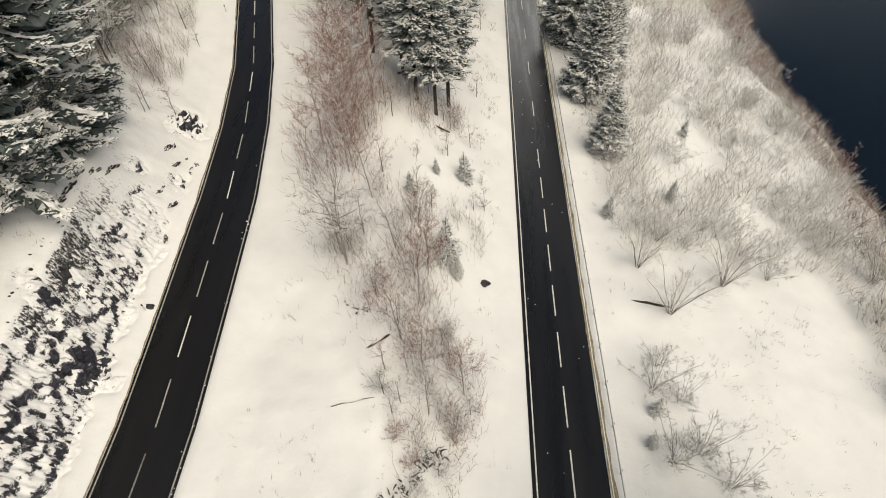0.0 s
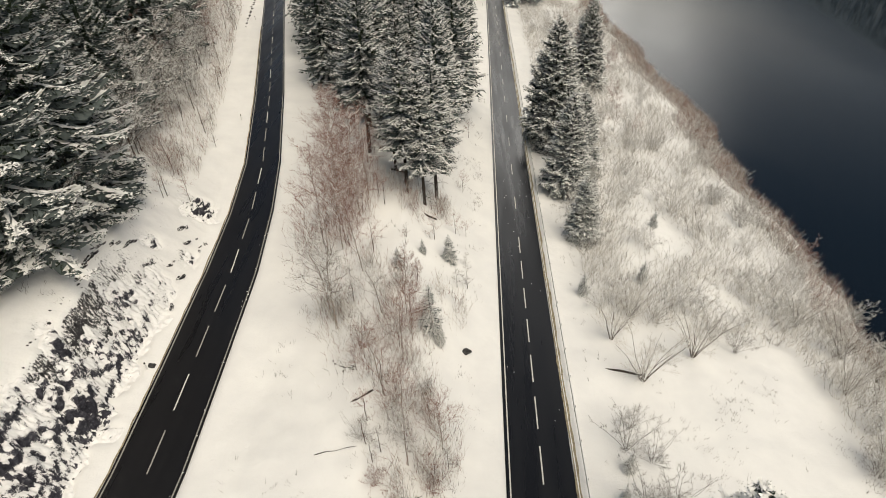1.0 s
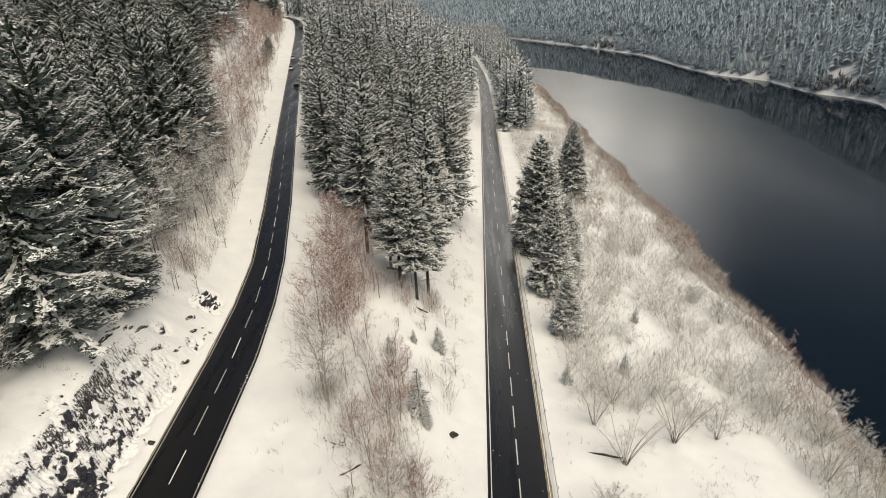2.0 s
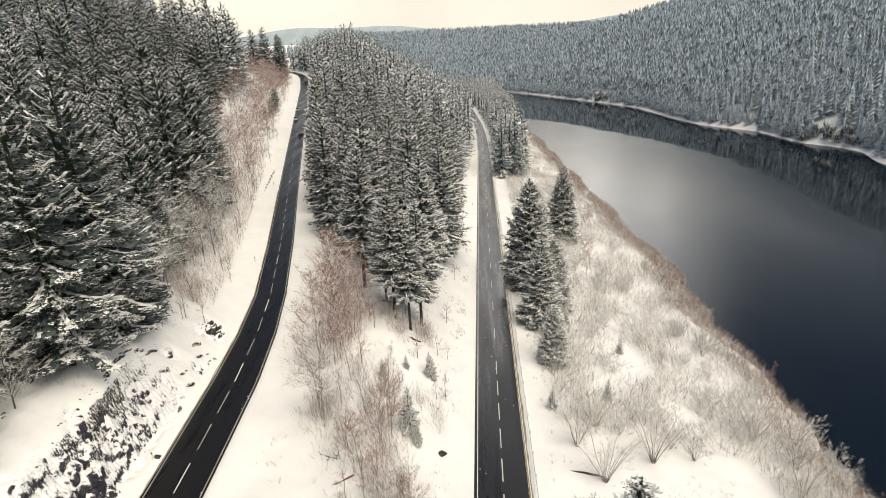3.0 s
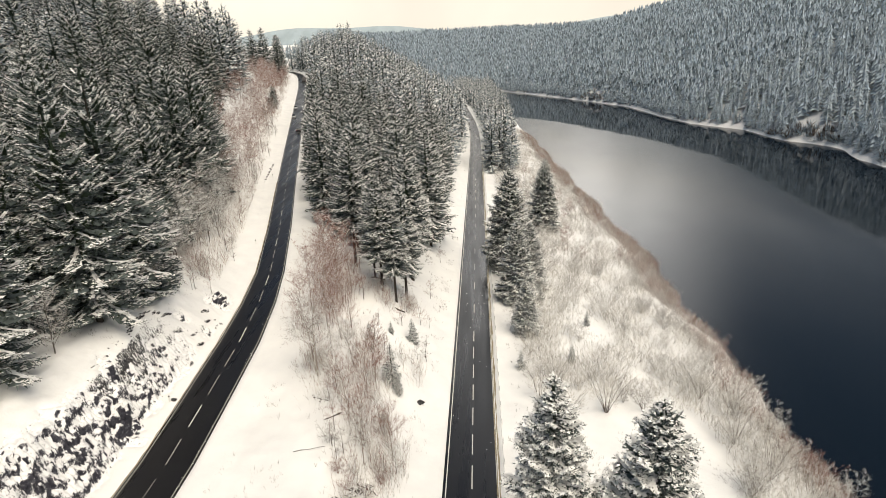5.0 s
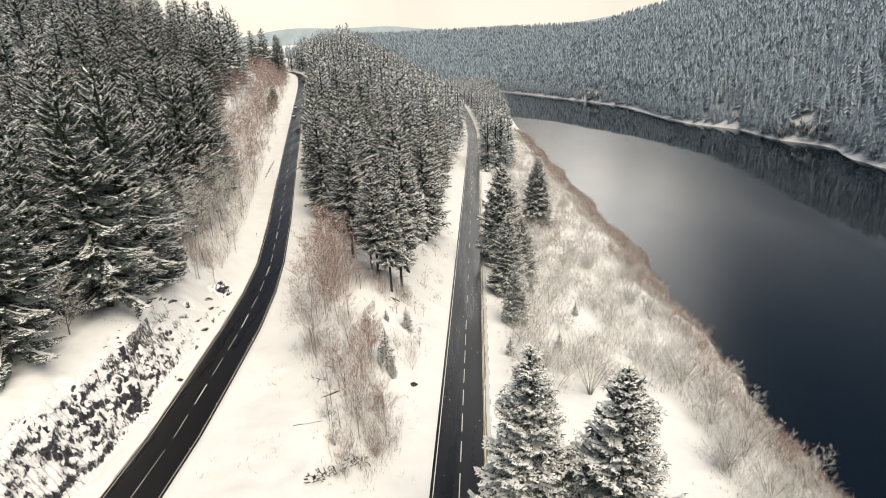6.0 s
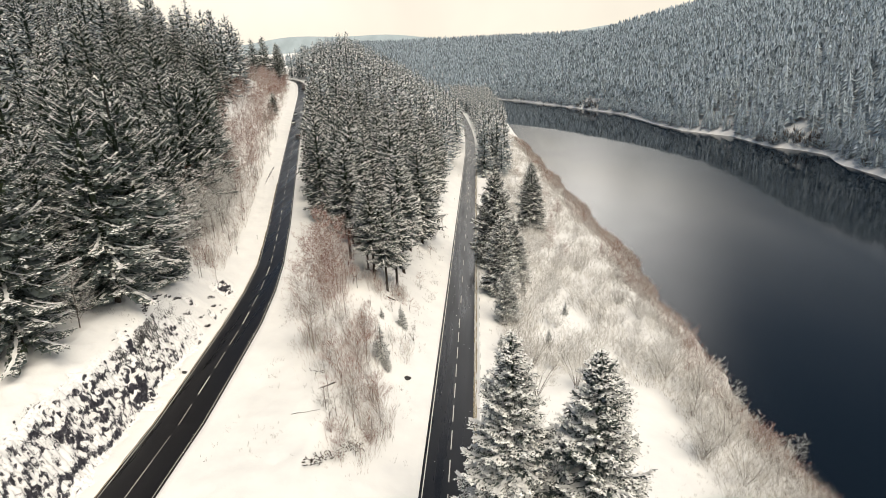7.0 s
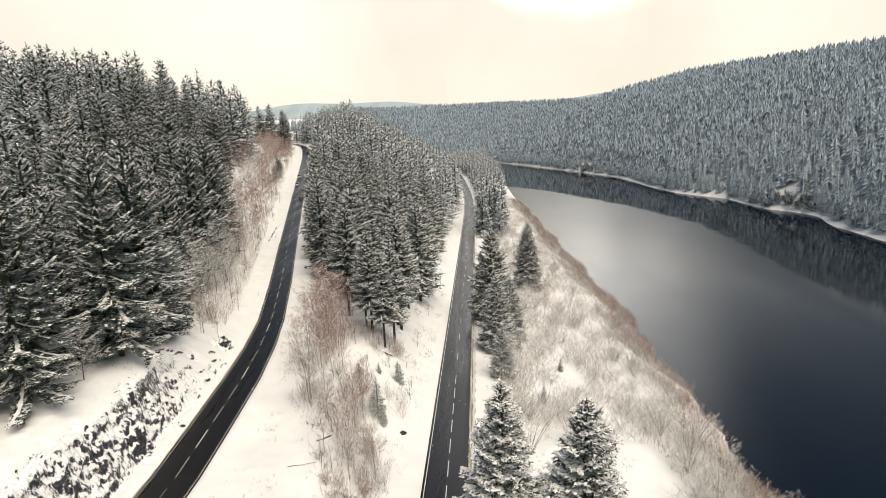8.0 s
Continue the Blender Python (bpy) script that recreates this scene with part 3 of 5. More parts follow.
def spruce_trunk(name, h, r, seed, stubs=0, base=0.1):
    rng = random.Random(seed)
    verts, faces = [], []
    pts = [Vector((rng.uniform(-0.03, 0.03) * k, rng.uniform(-0.03, 0.03) * k, h * f)) for k, f in enumerate((-0.03, 0.02, 0.25, 0.5, 0.75, 0.97))]
    tube(verts, faces, pts, [r * 1.3, r, r * 0.82, r * 0.6, r * 0.35, 0.02], 7)
    for k in range(stubs):     # dead lower limbs
        z = h * (0.08 + (base + 0.05) * rng.random())
        a = rng.random() * 6.283
        d = Vector((math.cos(a), math.sin(a), 0))
        ln = rng.uniform(0.6, 2.2)
        tube(verts, faces, [Vector((0, 0, z)), d * ln * 0.6 + Vector((0, 0, z - 0.1)), d * ln + Vector((0, 0, z - 0.35 * ln))], [0.035, 0.025, 0.008], 3)
    return mesh_of(name, verts, faces, BARK, smooth=True)


def thing(name, label, category, group=""):
    return tagged(new(name), label, category, group)


def make_spruce(h, reach, base, levels, per, fingers, size, seed, snow, label, group="", stubs=0, blunt=0.85, tufts=0):
    t = thing("spruce_tree", label, "tree", group)
    part("trunk", spruce_trunk("trunk", h, 0.011 * h + 0.03, seed, stubs, base), None, t)
    part("crown", spruce_crown("crown", h, reach, base, levels, per, fingers, size, seed + 1, snow, 6, blunt, 4, tufts), None, t)
    return t


class Stock:
    """Kinds of one plant; the first use of each kind places the model itself, later ones copy it."""

    def __init__(self, makers):
        self.makers, self.made, self.spare = makers, {}, {}

    def place(self, k, x, y, z, scale=1.0, turn=0.0, lean=0.0, tall=1.0):
        k %= len(self.makers)
        m = pose(x, y, z, lean, 0, turn) @ Matrix.Diagonal((scale, scale, scale * tall, 1))
        if k not in self.made:
            ob = self.makers[k]()
            ob.matrix_basis = m
            self.made[k] = ob
            return ob
        src = self.made[k]
        keep, src.scale = src.scale.copy(), (1, 1, 1)
        ob = copy_thing(src, m)
        src.scale = keep
        return ob


WOOD = "spruces of the wood"
FRONT = Stock([lambda k=k: make_spruce(24, (4.6, 6.0, 4.4, 6.4)[k], (0.34, 0.10, 0.28, 0.05)[k], (20, 20, 20, 21)[k], (12, 12, 12, 12)[k], 3.0, 0.62, 100 + 7 * k, (2.9, 1.8, 2.9, 1.55)[k],
                                       "tall snow-dusted spruce at the edge of the wood", WOOD, 30, 0.62, 3) for k in range(4)])
DEEP = Stock([lambda k=k: make_spruce(24, (5.9, 5.5, 5.0, 5.3, 4.8)[k], 0.12, 19, 11, 1.1, 1.15, 300 + 7 * k, (2.2, 2.5, 3.7, 4.0, 3.3)[k],
                                      "dark green snow-dusted spruce in a dense wood", WOOD, 0, 0.63, 2) for k in range(5)])
rng = random.Random(11)


def put_spruce(stock, x, y, h, k=None, tall=1.0):
    stock.place(rng.randrange(8) if k is None else k, x, y, land(x, y) - 0.1, h / 24, rng.uniform(0, 360), rng.uniform(-2, 2), tall)


# single spruces on the lake side: x, y, height, kind
HERO = Stock([lambda k=k: make_spruce(24, (5.9, 6.1, 6.8, 6.4)[k], 0.04, (27, 27, 25, 25)[k], (16, 16, 15, 15)[k], (4.2, 4.2, 3.2, 3.2)[k], (0.8, 0.8, 0.9, 0.9)[k], 500 + 9 * k, (3.2, 1.8, 4.2, 3.6)[k],
                                      "large free-standing spruce with snow on its drooping branches", "spruces by the lake road", 0, 0.7, 4) for k in range(4)])
for x, y, h, k in ((6.9, -55.2, 24.2, 0), (14.3, -56.8, 24.7, 1), (8.0, 32.5, 24.4, 2), (8.6, 14.5, 17.5, 3), (9.3, 0.3, 10.5, 2), (12.0, 23, 15, 2), (19.8, 69.3, 21.5, 3)):
    put_spruce(HERO, x, y, h, k)
YOUNG = Stock([lambda k=k: make_spruce(24, (7.4, 6.6)[k], 0.03, 13, 9, 1.4, 1.2, 560 + 5 * k, 8.0, "young spruce loaded with snow", "young spruces", 0, 0.75, 3) for k in range(2)])
for x, y, h in ((-14.8, -18.2, 3.0), (-10.8, -24.7, 6.2), (-9.5, -11.2, 4.3), (-12.6, -12.8, 2.2), (7.5, -12.7, 3.6), (16.0, -8.3, 3.4), (7.9, -38.1, 3.0), (6.9, -41.2, 2.4), (-9.8, -26.0, 3.0),
                (21, 6, 3.2), (-10.5, -33.5, 2.4), (26, 118, 9), (13.3, 15.9, 3.4)):
    put_spruce(YOUNG, x, y, h)


def blocked(x, y, taken, gap):
    return any((x - a) ** 2 + (y - b) ** 2 < gap * gap for a, b in taken)


# trunks that stand free at the wood's front
taken = [(-15.5, -1.2), (-13.2, -1.8), (-22.2, 8.6), (-11.8, 1.5), (-17.8, 4.5)]
near_wood, deep_wood, far_wood = list(taken), [], []
# the wood between the two roads
for _ in range(6500):
    y = 5 + 330 * rng.random() ** 1.25
    xl, xr = at(y, LEFT_X), at(y, RIGHT_X)
    lo, hi = xl + (9.0 if y > 30 else 9.0 + (30 - y) * 0.36), xr - (7.0 if y > 230 else 10.3 if y > 20 else 10.3 + (20 - y) * 0.1)
    x = rng.uniform(lo, hi)
    if blocked(x, y, taken[-500:], 6.3 if y < 130 else 6.8):
        continue
    taken.append((x, y))
    (near_wood if y < 26 else deep_wood if y < 130 else far_wood).append((x, y))
# the wood on the hillside beyond the left road
EDGE = ((-60, 14.5), (-46, 14), (-30, 11.5), (-22, 13.5), (-12, 17.5), (10, 17.5), (45, 17), (70, 20), (110, 24), (150, 23), (200, 26), (250, 31), (300, 34), (400, 32))
for _ in range(8000):
    y = -54 + 420 * rng.random() ** 1.2
    d = at(y, EDGE) + 110 * rng.random() ** 1.35
    x = at(y, LEFT_X) - d
    if y > 235 and (d < at(y, EDGE) + 14 or rng.random() < 0.5) or blocked(x, y, taken, 7.0 if y < 130 else 7.2):
        continue
    taken.append((x, y))
    (near_wood if d < at(y, EDGE) + 7 and y < 50 else deep_wood if d < 60 and y < 130 else far_wood).append((x, y))
deep_wood.sort(key=lambda p: p[1])
near_wood.sort(key=lambda p: math.hypot(p[0] + 5, p[1] + 75))
for _ in range(700):      # the spruces along the lake road further up
    y = rng.uniform(158, 262)
    x = at(y, RIGHT_X) + rng.uniform(7.0, 17.0)
    if not blocked(x, y, taken[-60:], 4.6):
        taken.append((x, y))
        far_wood.append((x, y))
for x, y in near_wood[:90]:
    put_spruce(FRONT, x, y, rng.uniform(17, 27) if x > -32 else rng.uniform(18, 31), rng.choice((0, 2) if y < 9 else (0, 2, 1)) if x > -32 else rng.choice((1, 3)))
for x, y in deep_wood[:200]:
    put_spruce(DEEP, x, y, rng.uniform(17, 29), rng.choice((2, 3, 4) if x > at(y, LEFT_X) else (0, 0, 1, 1, 4)))
# spruces on the open bank where the climbing road bends away
for x, y, h in ((-144.3, 294.3, 27), (-136.5, 294.2, 30), (-125.8, 287.0, 28), (-130.5, 301.0, 28), (-93.5, 177, 11), (-91.0, 164, 8), (-97.0, 190, 9), (-89.0, 152, 6)):
    put_spruce(DEEP, x, y, h, 0)



# ---- woods too far to count ----
def star_tree(rng, tiers, points, white=0.30):
    """A small spruce of jagged tiers, height 1, as arrays of corners and triangles."""
    v, f, m = [], [], []
    for i in range(tiers):
        lo, hi = 0.08 + 0.86 * i / tiers, 0.08 + 0.86 * (i + 1.75) / tiers
        r = 0.25 * (1 - i / tiers) ** 0.8 + 0.012
        c = len(v)
        v.append((0, 0, min(1.0, hi)))
        for k in range(points * 2):
            a = 3.1416 * k / points + i
            rr = r * (rng.uniform(0.8, 1.2) if k % 2 else rng.uniform(0.35, 0.6))
            v.append((rr * math.cos(a), rr * math.sin(a), lo + (0.0 if k % 2 else 0.05) + rng.uniform(-0.02, 0.02)))
        for k in range(points * 2):
            f.append((c, c + 1 + k, c + 1 + (k + 1) % (points * 2)))
            m.append(1 if rng.random() < white + (white + 0.02) * i / tiers else 0)
    return np.array(v), np.array(f), np.array(m)


def small_spruce(seed, reach, levels, per, fingers, size, snow, segs):
    v, f, m = spruce_shape(24.0, reach, 0.08, levels, per, fingers, size, seed, snow, 5, 0.58, segs)
    return np.array([tuple(p) for p in v]) / 24.0, np.array(f), np.array(m)


def scatter(name, spots, kinds, mat, label):
    """One mesh of many small trees: spots of x, y, z, height."""
    allv, allf, allm, base = [], [], [], 0
    r = random.Random(5)
    for x, y, z, h in spots:
        v, f, *m = kinds[r.randrange(len(kinds))]
        allm += m
        a = r.random() * 6.283
        c, s = math.cos(a), math.sin(a)
        w = v * h
        allv.append(np.stack([w[:, 0] * c - w[:, 1] * s + x, w[:, 0] * s + w[:, 1] * c + y, w[:, 2] + z - 0.3], 1))
        allf.append(f + base)
        base += len(v)
    me = mesh_of(name, np.concatenate(allv).tolist(), np.concatenate(allf).tolist(), mat, np.concatenate(allm) if allm else None)
    tagged(new(name, me), label, "bushes" if "bush" in name else "forest", kind="stuff")


def spread_spots(x0, x1, y0, y1, step):
    """An uneven grid of x, y."""
    out = []
    for j in range(int((y1 - y0) / step)):
        for i in range(int((x1 - x0) / step)):
            out.append((x0 + (i + 0.5 * (j % 2) + rng.uniform(-0.38, 0.38)) * step, y0 + (j + rng.uniform(-0.38, 0.38)) * step))
    return out


kinds_mid = [small_spruce(40 + k, (5.7, 5.1, 5.4, 5.8, 4.9, 5.2)[k], 15, 9, 0.9, 1.25, (2.0, 2.4, 2.8, 2.1, 2.6, 2.3)[k], 2) for k in range(6)]
kinds_upper = [small_spruce(80 + k, (5.4, 4.8, 5.2, 5.6, 4.6, 5.0)[k], 11, 7, 0.4, 1.8, (2.1, 2.4, 2.7, 1.8, 2.3, 2.1)[k], 1) for k in range(6)]
kinds_shore = [star_tree(rng, 8, 6) for k in range(10)]
kinds_far = [star_tree(rng, 5, 4) for _ in range(8)]
spots = [(x, y, land(x, y), rng.uniform(15, 30)) for x, y in near_wood[90:] + deep_wood[200:] + [p for p in far_wood if p[1] < 190]]
back_spots = [(x, y, land(x, y), rng.uniform(15, 29)) for x, y in far_wood if y >= 190]
for x, y in spread_spots(-130, 60, 250, 900, 6.4):
    if at(y, RIGHT_X) + 6.5 < x < min(at(y, SHORE_X) - 5, at(y, RIGHT_X) + (15 if y < 450 else 90)):
        back_spots.append((x, y, land(x, y), rng.uniform(12, 22)))
for x, y in spread_spots(-200, 0, 330, 430, 6.6):
    if at(min(y, 400), LEFT_X) + 8 < x < at(y, RIGHT_X) - 6.5 and not blocked(x, y, taken, 5):
        back_spots.append((x, y, land(x, y), rng.uniform(17, 27)))
for x, y in spread_spots(-290, -120, 318, 470, 7.5):      # lower growth beyond the bend
    if x < at(min(y, 410), LEFT_X) - (12 if y < 400 else 0):
        back_spots.append((x, y, land(x, y), rng.uniform(6, 12)))
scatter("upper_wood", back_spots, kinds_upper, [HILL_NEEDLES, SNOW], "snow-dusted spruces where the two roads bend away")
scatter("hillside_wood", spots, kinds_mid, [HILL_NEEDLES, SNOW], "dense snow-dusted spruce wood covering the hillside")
near_spots, spots = [], []
for x, y in spread_spots(30, 660, 55, 940, 6.6):
    d = x - at(y, FAR_X)
    if d < 2.5 or d > 420 or d < 15 and (abs(y - 284) < 15 or abs(y - 640) < 24):
        continue
    h = rng.uniform(15, 24) * min(1.0, 0.55 + d / 40)
    (near_spots if math.hypot(x, y + 100) < 560 and d < 260 else spots).append((x, y, land(x, y), h))
for k in range(620):      # smaller trees close to the far waterline
    y = 60 + 860 * rng.random()
    x = at(y, FAR_X) + rng.uniform(2.0, 8.0)
    if abs(y - 284) > 15 and abs(y - 640) > 24:
        near_spots.append((x, y, land(x, y), rng.uniform(5, 15)))
for x, y in spread_spots(-330, 520, 922, 1480, 9.0):
    if abs(x - 129) < 12 and abs(y - 1420) < 30:
        continue
    spots.append((x, y, land(x, y), rng.uniform(16, 24)))
for x, y in spread_spots(-170, 20, 480, 950, 8.0):
    if x < at(y, RIGHT_X) - 6.5:
        spots.append((x, y, land(x, y), rng.uniform(18, 26)))
scatter("shore_wood", near_spots, kinds_shore, [FAR_NEEDLES, HAZED_FROST], "snow-dusted spruces rising from the far waterline, haze tinted into their colour")
scatter("far_shore_wood", spots, kinds_far, [FAR_NEEDLES, HAZED_FROST], "frosted spruce forest on the hills across the lake, distance haze tinted into its colour")


def puff(rng, n):
    """A low bush of thin blades, height 1."""
    v, f, m = [], [], []
    for k in range(n):
        a, e = rng.random() * 6.283, rng.uniform(0.3, 1.4)
        d = np.array([math.cos(a) * math.cos(e), math.sin(a) * math.cos(e), math.sin(e)])
        s = np.array([-math.sin(a), math.cos(a), 0]) * 0.05
        p = d * rng.uniform(0.1, 0.5)
        v += [p - s, p + s, p + d * rng.uniform(0.3, 0.6)]
        f.append((3 * k, 3 * k + 1, 3 * k + 2))
        m.append(1 if rng.random() < 0.6 else 0)
    return np.array(v), np.array(f), np.array(m)


puffs = [puff(rng, 40) for _ in range(4)]
spots = []
for y0, n, spread in ((280, 50, 14), (300, 26, 20), (640, 60, 22), (560, 34, 14), (700, 24, 30), (200, 14, 25), (420, 14, 40), (760, 20, 60), (350, 10, 20)):
    for _ in range(n):
        y = rng.gauss(y0, spread)
        x = at(y, FAR_X) + rng.uniform(1.0, 11)
        spots.append((x, y, land(x, y), rng.uniform(3, 8)))
scatter("far_shore_bushes", spots, puffs, [BROWN_TWIG, HAZED_FROST], "pale frosted bushes along the far waterline, with a painted haze tint")

# a distant ridge at the head of the valley; its haze is painted as blue-grey
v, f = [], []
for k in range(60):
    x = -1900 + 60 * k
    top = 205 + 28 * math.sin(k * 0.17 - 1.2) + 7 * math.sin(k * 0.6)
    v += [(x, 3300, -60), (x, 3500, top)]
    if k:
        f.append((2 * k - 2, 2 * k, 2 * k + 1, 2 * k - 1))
ridge = new("backdrop", mesh_of("backdrop", v, f, plain("haze_painted_ridge", (0.36, 0.43, 0.47), 1.0, 0.1, 0.02)))
tagged(ridge, "wooded ridge at the head of the valley, haze painted as its blue-grey colour", "hill", kind="structure")


# ---- bare trees and shrubs ----
def bare_plant(h, seed, stems, spread, limbs, subs, twigs, trunk_mat, twig_mat, snow, name, label, group, r0=0.02, low=0.22):
    rg = random.Random(seed)
    tv, tf = [], []
    wv, wf, wm = [], [], []

    def twig(p, way, ln, w):
        side = way.cross(Vector((rg.uniform(-1, 1), rg.uniform(-1, 1), rg.uniform(-1, 1)))).normalized() * w
        n = len(wv)
        wv.extend((p - side, p + side, p + way * ln))
        wf.append((n, n + 1, n + 2))
        wm.append(1 if rg.random() < snow else 0)

    for s in range(stems):
        a = 6.283 * (s + rg.random()) / stems
        lean = spread * rg.uniform(0.15, 1.5) if stems > 1 else rg.uniform(0, 0.08)
        out = Vector((math.cos(a), math.sin(a), 0))
        hh = h * rg.uniform(0.55, 1.0) if stems > 1 else h
        pts = []
        for k in range(6):
            f = k / 5
            pts.append(out * (hh * lean * (f + 0.35 * f * f) + (0.12 if stems > 1 else 0)) + Vector((rg.uniform(-0.04, 0.04) * hh * f, rg.uniform(-0.04, 0.04) * hh * f, hh * f - (0.15 if k == 0 else 0))))
        rad = hh * r0 * (0.55 if stems > 1 else 1.0)
        tube(tv, tf, pts, [rad * (1 - 0.9 * k / 5) + 0.006 for k in range(6)], 5)
        for i in range(limbs):
            f = rg.uniform(low, 0.98)
            k = min(4, int(f * 5))
            p = pts[k].lerp(pts[k + 1], f * 5 - k)
            a2 = rg.random() * 6.283
            ll = hh * (0.34 * (1 - f) + 0.10) * rg.uniform(0.7, 1.2)
            way = (Vector((math.cos(a2), math.sin(a2), 0)) * 0.8 + Vector((0, 0, rg.uniform(0.35, 1.0))) + out * lean).normalized()
            mid = p + way * ll * 0.5
            end = mid + (way + Vector((0, 0, rg.uniform(-0.1, 0.5)))).normalized() * ll * 0.5
            tube(wv, wf, [p, mid, end], [rad * 0.38 * (1 - f * 0.6) + 0.006, rad * 0.22 * (1 - f * 0.6) + 0.005, 0.004], 3)
            wm.extend([1 if rg.random() < 0.38 + 0.4 * snow else 0] * (len(wf) - len(wm)))
            for j in range(subs):
                g = rg.uniform(0.2, 1.0)
                q = p.lerp(mid, g * 2) if g < 0.5 else mid.lerp(end, g * 2 - 1)
                w2 = (way + Vector((rg.uniform(-1, 1), rg.uniform(-1, 1), rg.uniform(-0.5, 0.8)))).normalized()
                l2 = ll * rg.uniform(0.25, 0.5)
                twig(q, w2, l2, 0.007 + 0.0008 * h)
                for _ in range(twigs):
                    w3 = (w2 + 0.9 * Vector((rg.uniform(-1, 1), rg.uniform(-1, 1), rg.uniform(-0.7, 0.9)))).normalized()
                    twig(q + w2 * l2 * rg.uniform(0.15, 1.0), w3, l2 * rg.uniform(0.5, 1.1), 0.008 + 0.0005 * h)
    t = thing(name, label, "shrub" if "shrub" in name else "tree", group)
    part("stem" if stems > 1 else "trunk", mesh_of("stem", tv, tf, trunk_mat, smooth=True), None, t)
    part("branchwork", mesh_of("branchwork", wv, wf, [twig_mat, SNOW], wm), None, t)
    return t


BIRCH = Stock([lambda k=k: bare_plant(13, 700 + k, 1, 0, 30, 7, 6, BIRCH_BARK, (RED_TWIG, RED_TWIG, BROWN_TWIG)[k], (0.2, 0.3, 0.65)[k], "birch_tree", "leafless birch with reddish-brown twigs", "bare trees", 0.009) for k in range(3)])
HOARY = Stock([lambda k=k: bare_plant(13, 760 + k, 1, 0, 34, 9, 6, GREY_BARK, BROWN_TWIG, 0.6, "bare_tree", "leafless tree with snow along its branches", "bare trees", 0.010, 0.12) for k in range(3)])
SHRUB = Stock([lambda k=k: bare_plant(5.0, 720 + k, 12, 0.42, 5, 7, 6, (FROST_TWIG, GREY_BARK, FROST_TWIG, RED_TWIG)[k], (BROWN_TWIG, BROWN_TWIG, BROWN_TWIG, RED_TWIG)[k], (0.7, 0.55, 0.75, 0.25)[k], "shrub",
                                      "leafless shrub with snow along its fanned stems", "shrubs", 0.0065, 0.12) for k in range(4)])
WILLOW = Stock([lambda k=k: bare_plant(7.0, 730 + k, 13, 0.30, 7, 6, 5, BROWN_TWIG, FROST_TWIG, 0.3, "willow_shrub", "tall leafless willow with many fanned stems", "willows", 0.011) for k in range(2)])
SAPLING = Stock([lambda k=k: bare_plant(4.5, 740 + k, 1, 0, 17, 5, 4, GREY_BARK, (BROWN_TWIG, RED_TWIG)[k % 2], 0.3, "sapling", "thin leafless sapling standing in snow", "saplings", 0.012) for k in range(4)])


def plant(stock, x, y, s=1.0, k=None, lean=3.0):
    stock.place(rng.randrange(12) if k is None else k, x, y, land(x, y) - 0.05, s, rng.uniform(0, 360), rng.uniform(-lean, lean))


# belt between the roads
BELT = ((-22.3, -6.5, 13), (-25.3, -0.7, 13), (-23.5, -10, 12.5), (-20.6, -3, 12), (-24.2, -14, 12), (-21.5, -16, 11), (-26.5, 4, 11), (-22.8, -2.5, 13), (-21.8, -11.5, 12), (-20.8, -8.5, 10), (-24.6, -18, 9), (-19.8, -28.4, 13), (-20.4, -27.2, 11), (-18.5, -20, 9),
        (-14.2, -35.6, 8.5), (-12.2, -38.0, 7.5), (-13.1, -30.8, 8), (-11.6, -41.3, 7), (-8.9, -38.6, 7.5), (-15.6, -26, 7), (-12.5, -27.5, 7.5), (-16.8, -31.5, 6.5), (-10.6, -35, 6), (-13.8, -22, 6), (-9.2, -42.5, 4), (-11.5, -46, 3), (-8.8, -20, 4), (-14.2, -4.5, 4), (-11.2, -1.5, 4), (-16.8, -0.5, 4))
for x, y, h in BELT[:14]:
    plant(BIRCH, x, y, h / 13, 2 if y < -26 else rng.randrange(2))
for x, y, h in BELT[14:-6]:
    plant(BIRCH, x, y, h / 13, rng.randrange(3), 6)
for _ in range(34):
    y = rng.uniform(-46, 2)
    plant(SAPLING, min(-7.5, max(-19, rng.gauss(-12.6, 2.6))), y, rng.uniform(0.4, 0.95))
for _ in range(16):
    plant(SAPLING, min(-17, max(-24.2, rng.gauss(-21.2, 2.0))), rng.uniform(-30, 12), rng.uniform(0.5, 1.1))
for _ in range(16):
    plant(SAPLING, rng.uniform(-8.5, -7), rng.uniform(-18, 70), rng.uniform(0.5, 0.9))
for x, y in ((-13.8, -43.8), (-11.7, -47.4), (-9.5, -43), (-15.5, -40.5), (-12.5, -45.5)):
    plant(SHRUB, x, y, 0.5)
# slope to the lake
for x, y, s_ in ((18.8, -21.7, 1.1), (11.9, -26.5, 1.0), (9.6, -20.5, 0.8), (12.6, -16, 0.7), (36, -23.5, 0.9), (34.5, -33, 0.8), (38, -30, 1.0), (41.5, -26, 0.9), (39, -17, 1.0), (43, -19, 0.9), (35.5, -12, 0.9), (42, -10, 1.0), (46, -14, 0.8), (37, -39, 0.8), (44, -34, 0.9)):
    plant(WILLOW, x, y, s_)
for x, y, s_ in ((8.2, -35.6, 1.0), (8.6, -42.3, 1.1), (11, -41.5, 1.0), (10.4, -36.8, 0.8), (9, -33, 0.7), (13, -44, 0.9)):
    plant(SHRUB, x, y, s_, 1)
n = 0
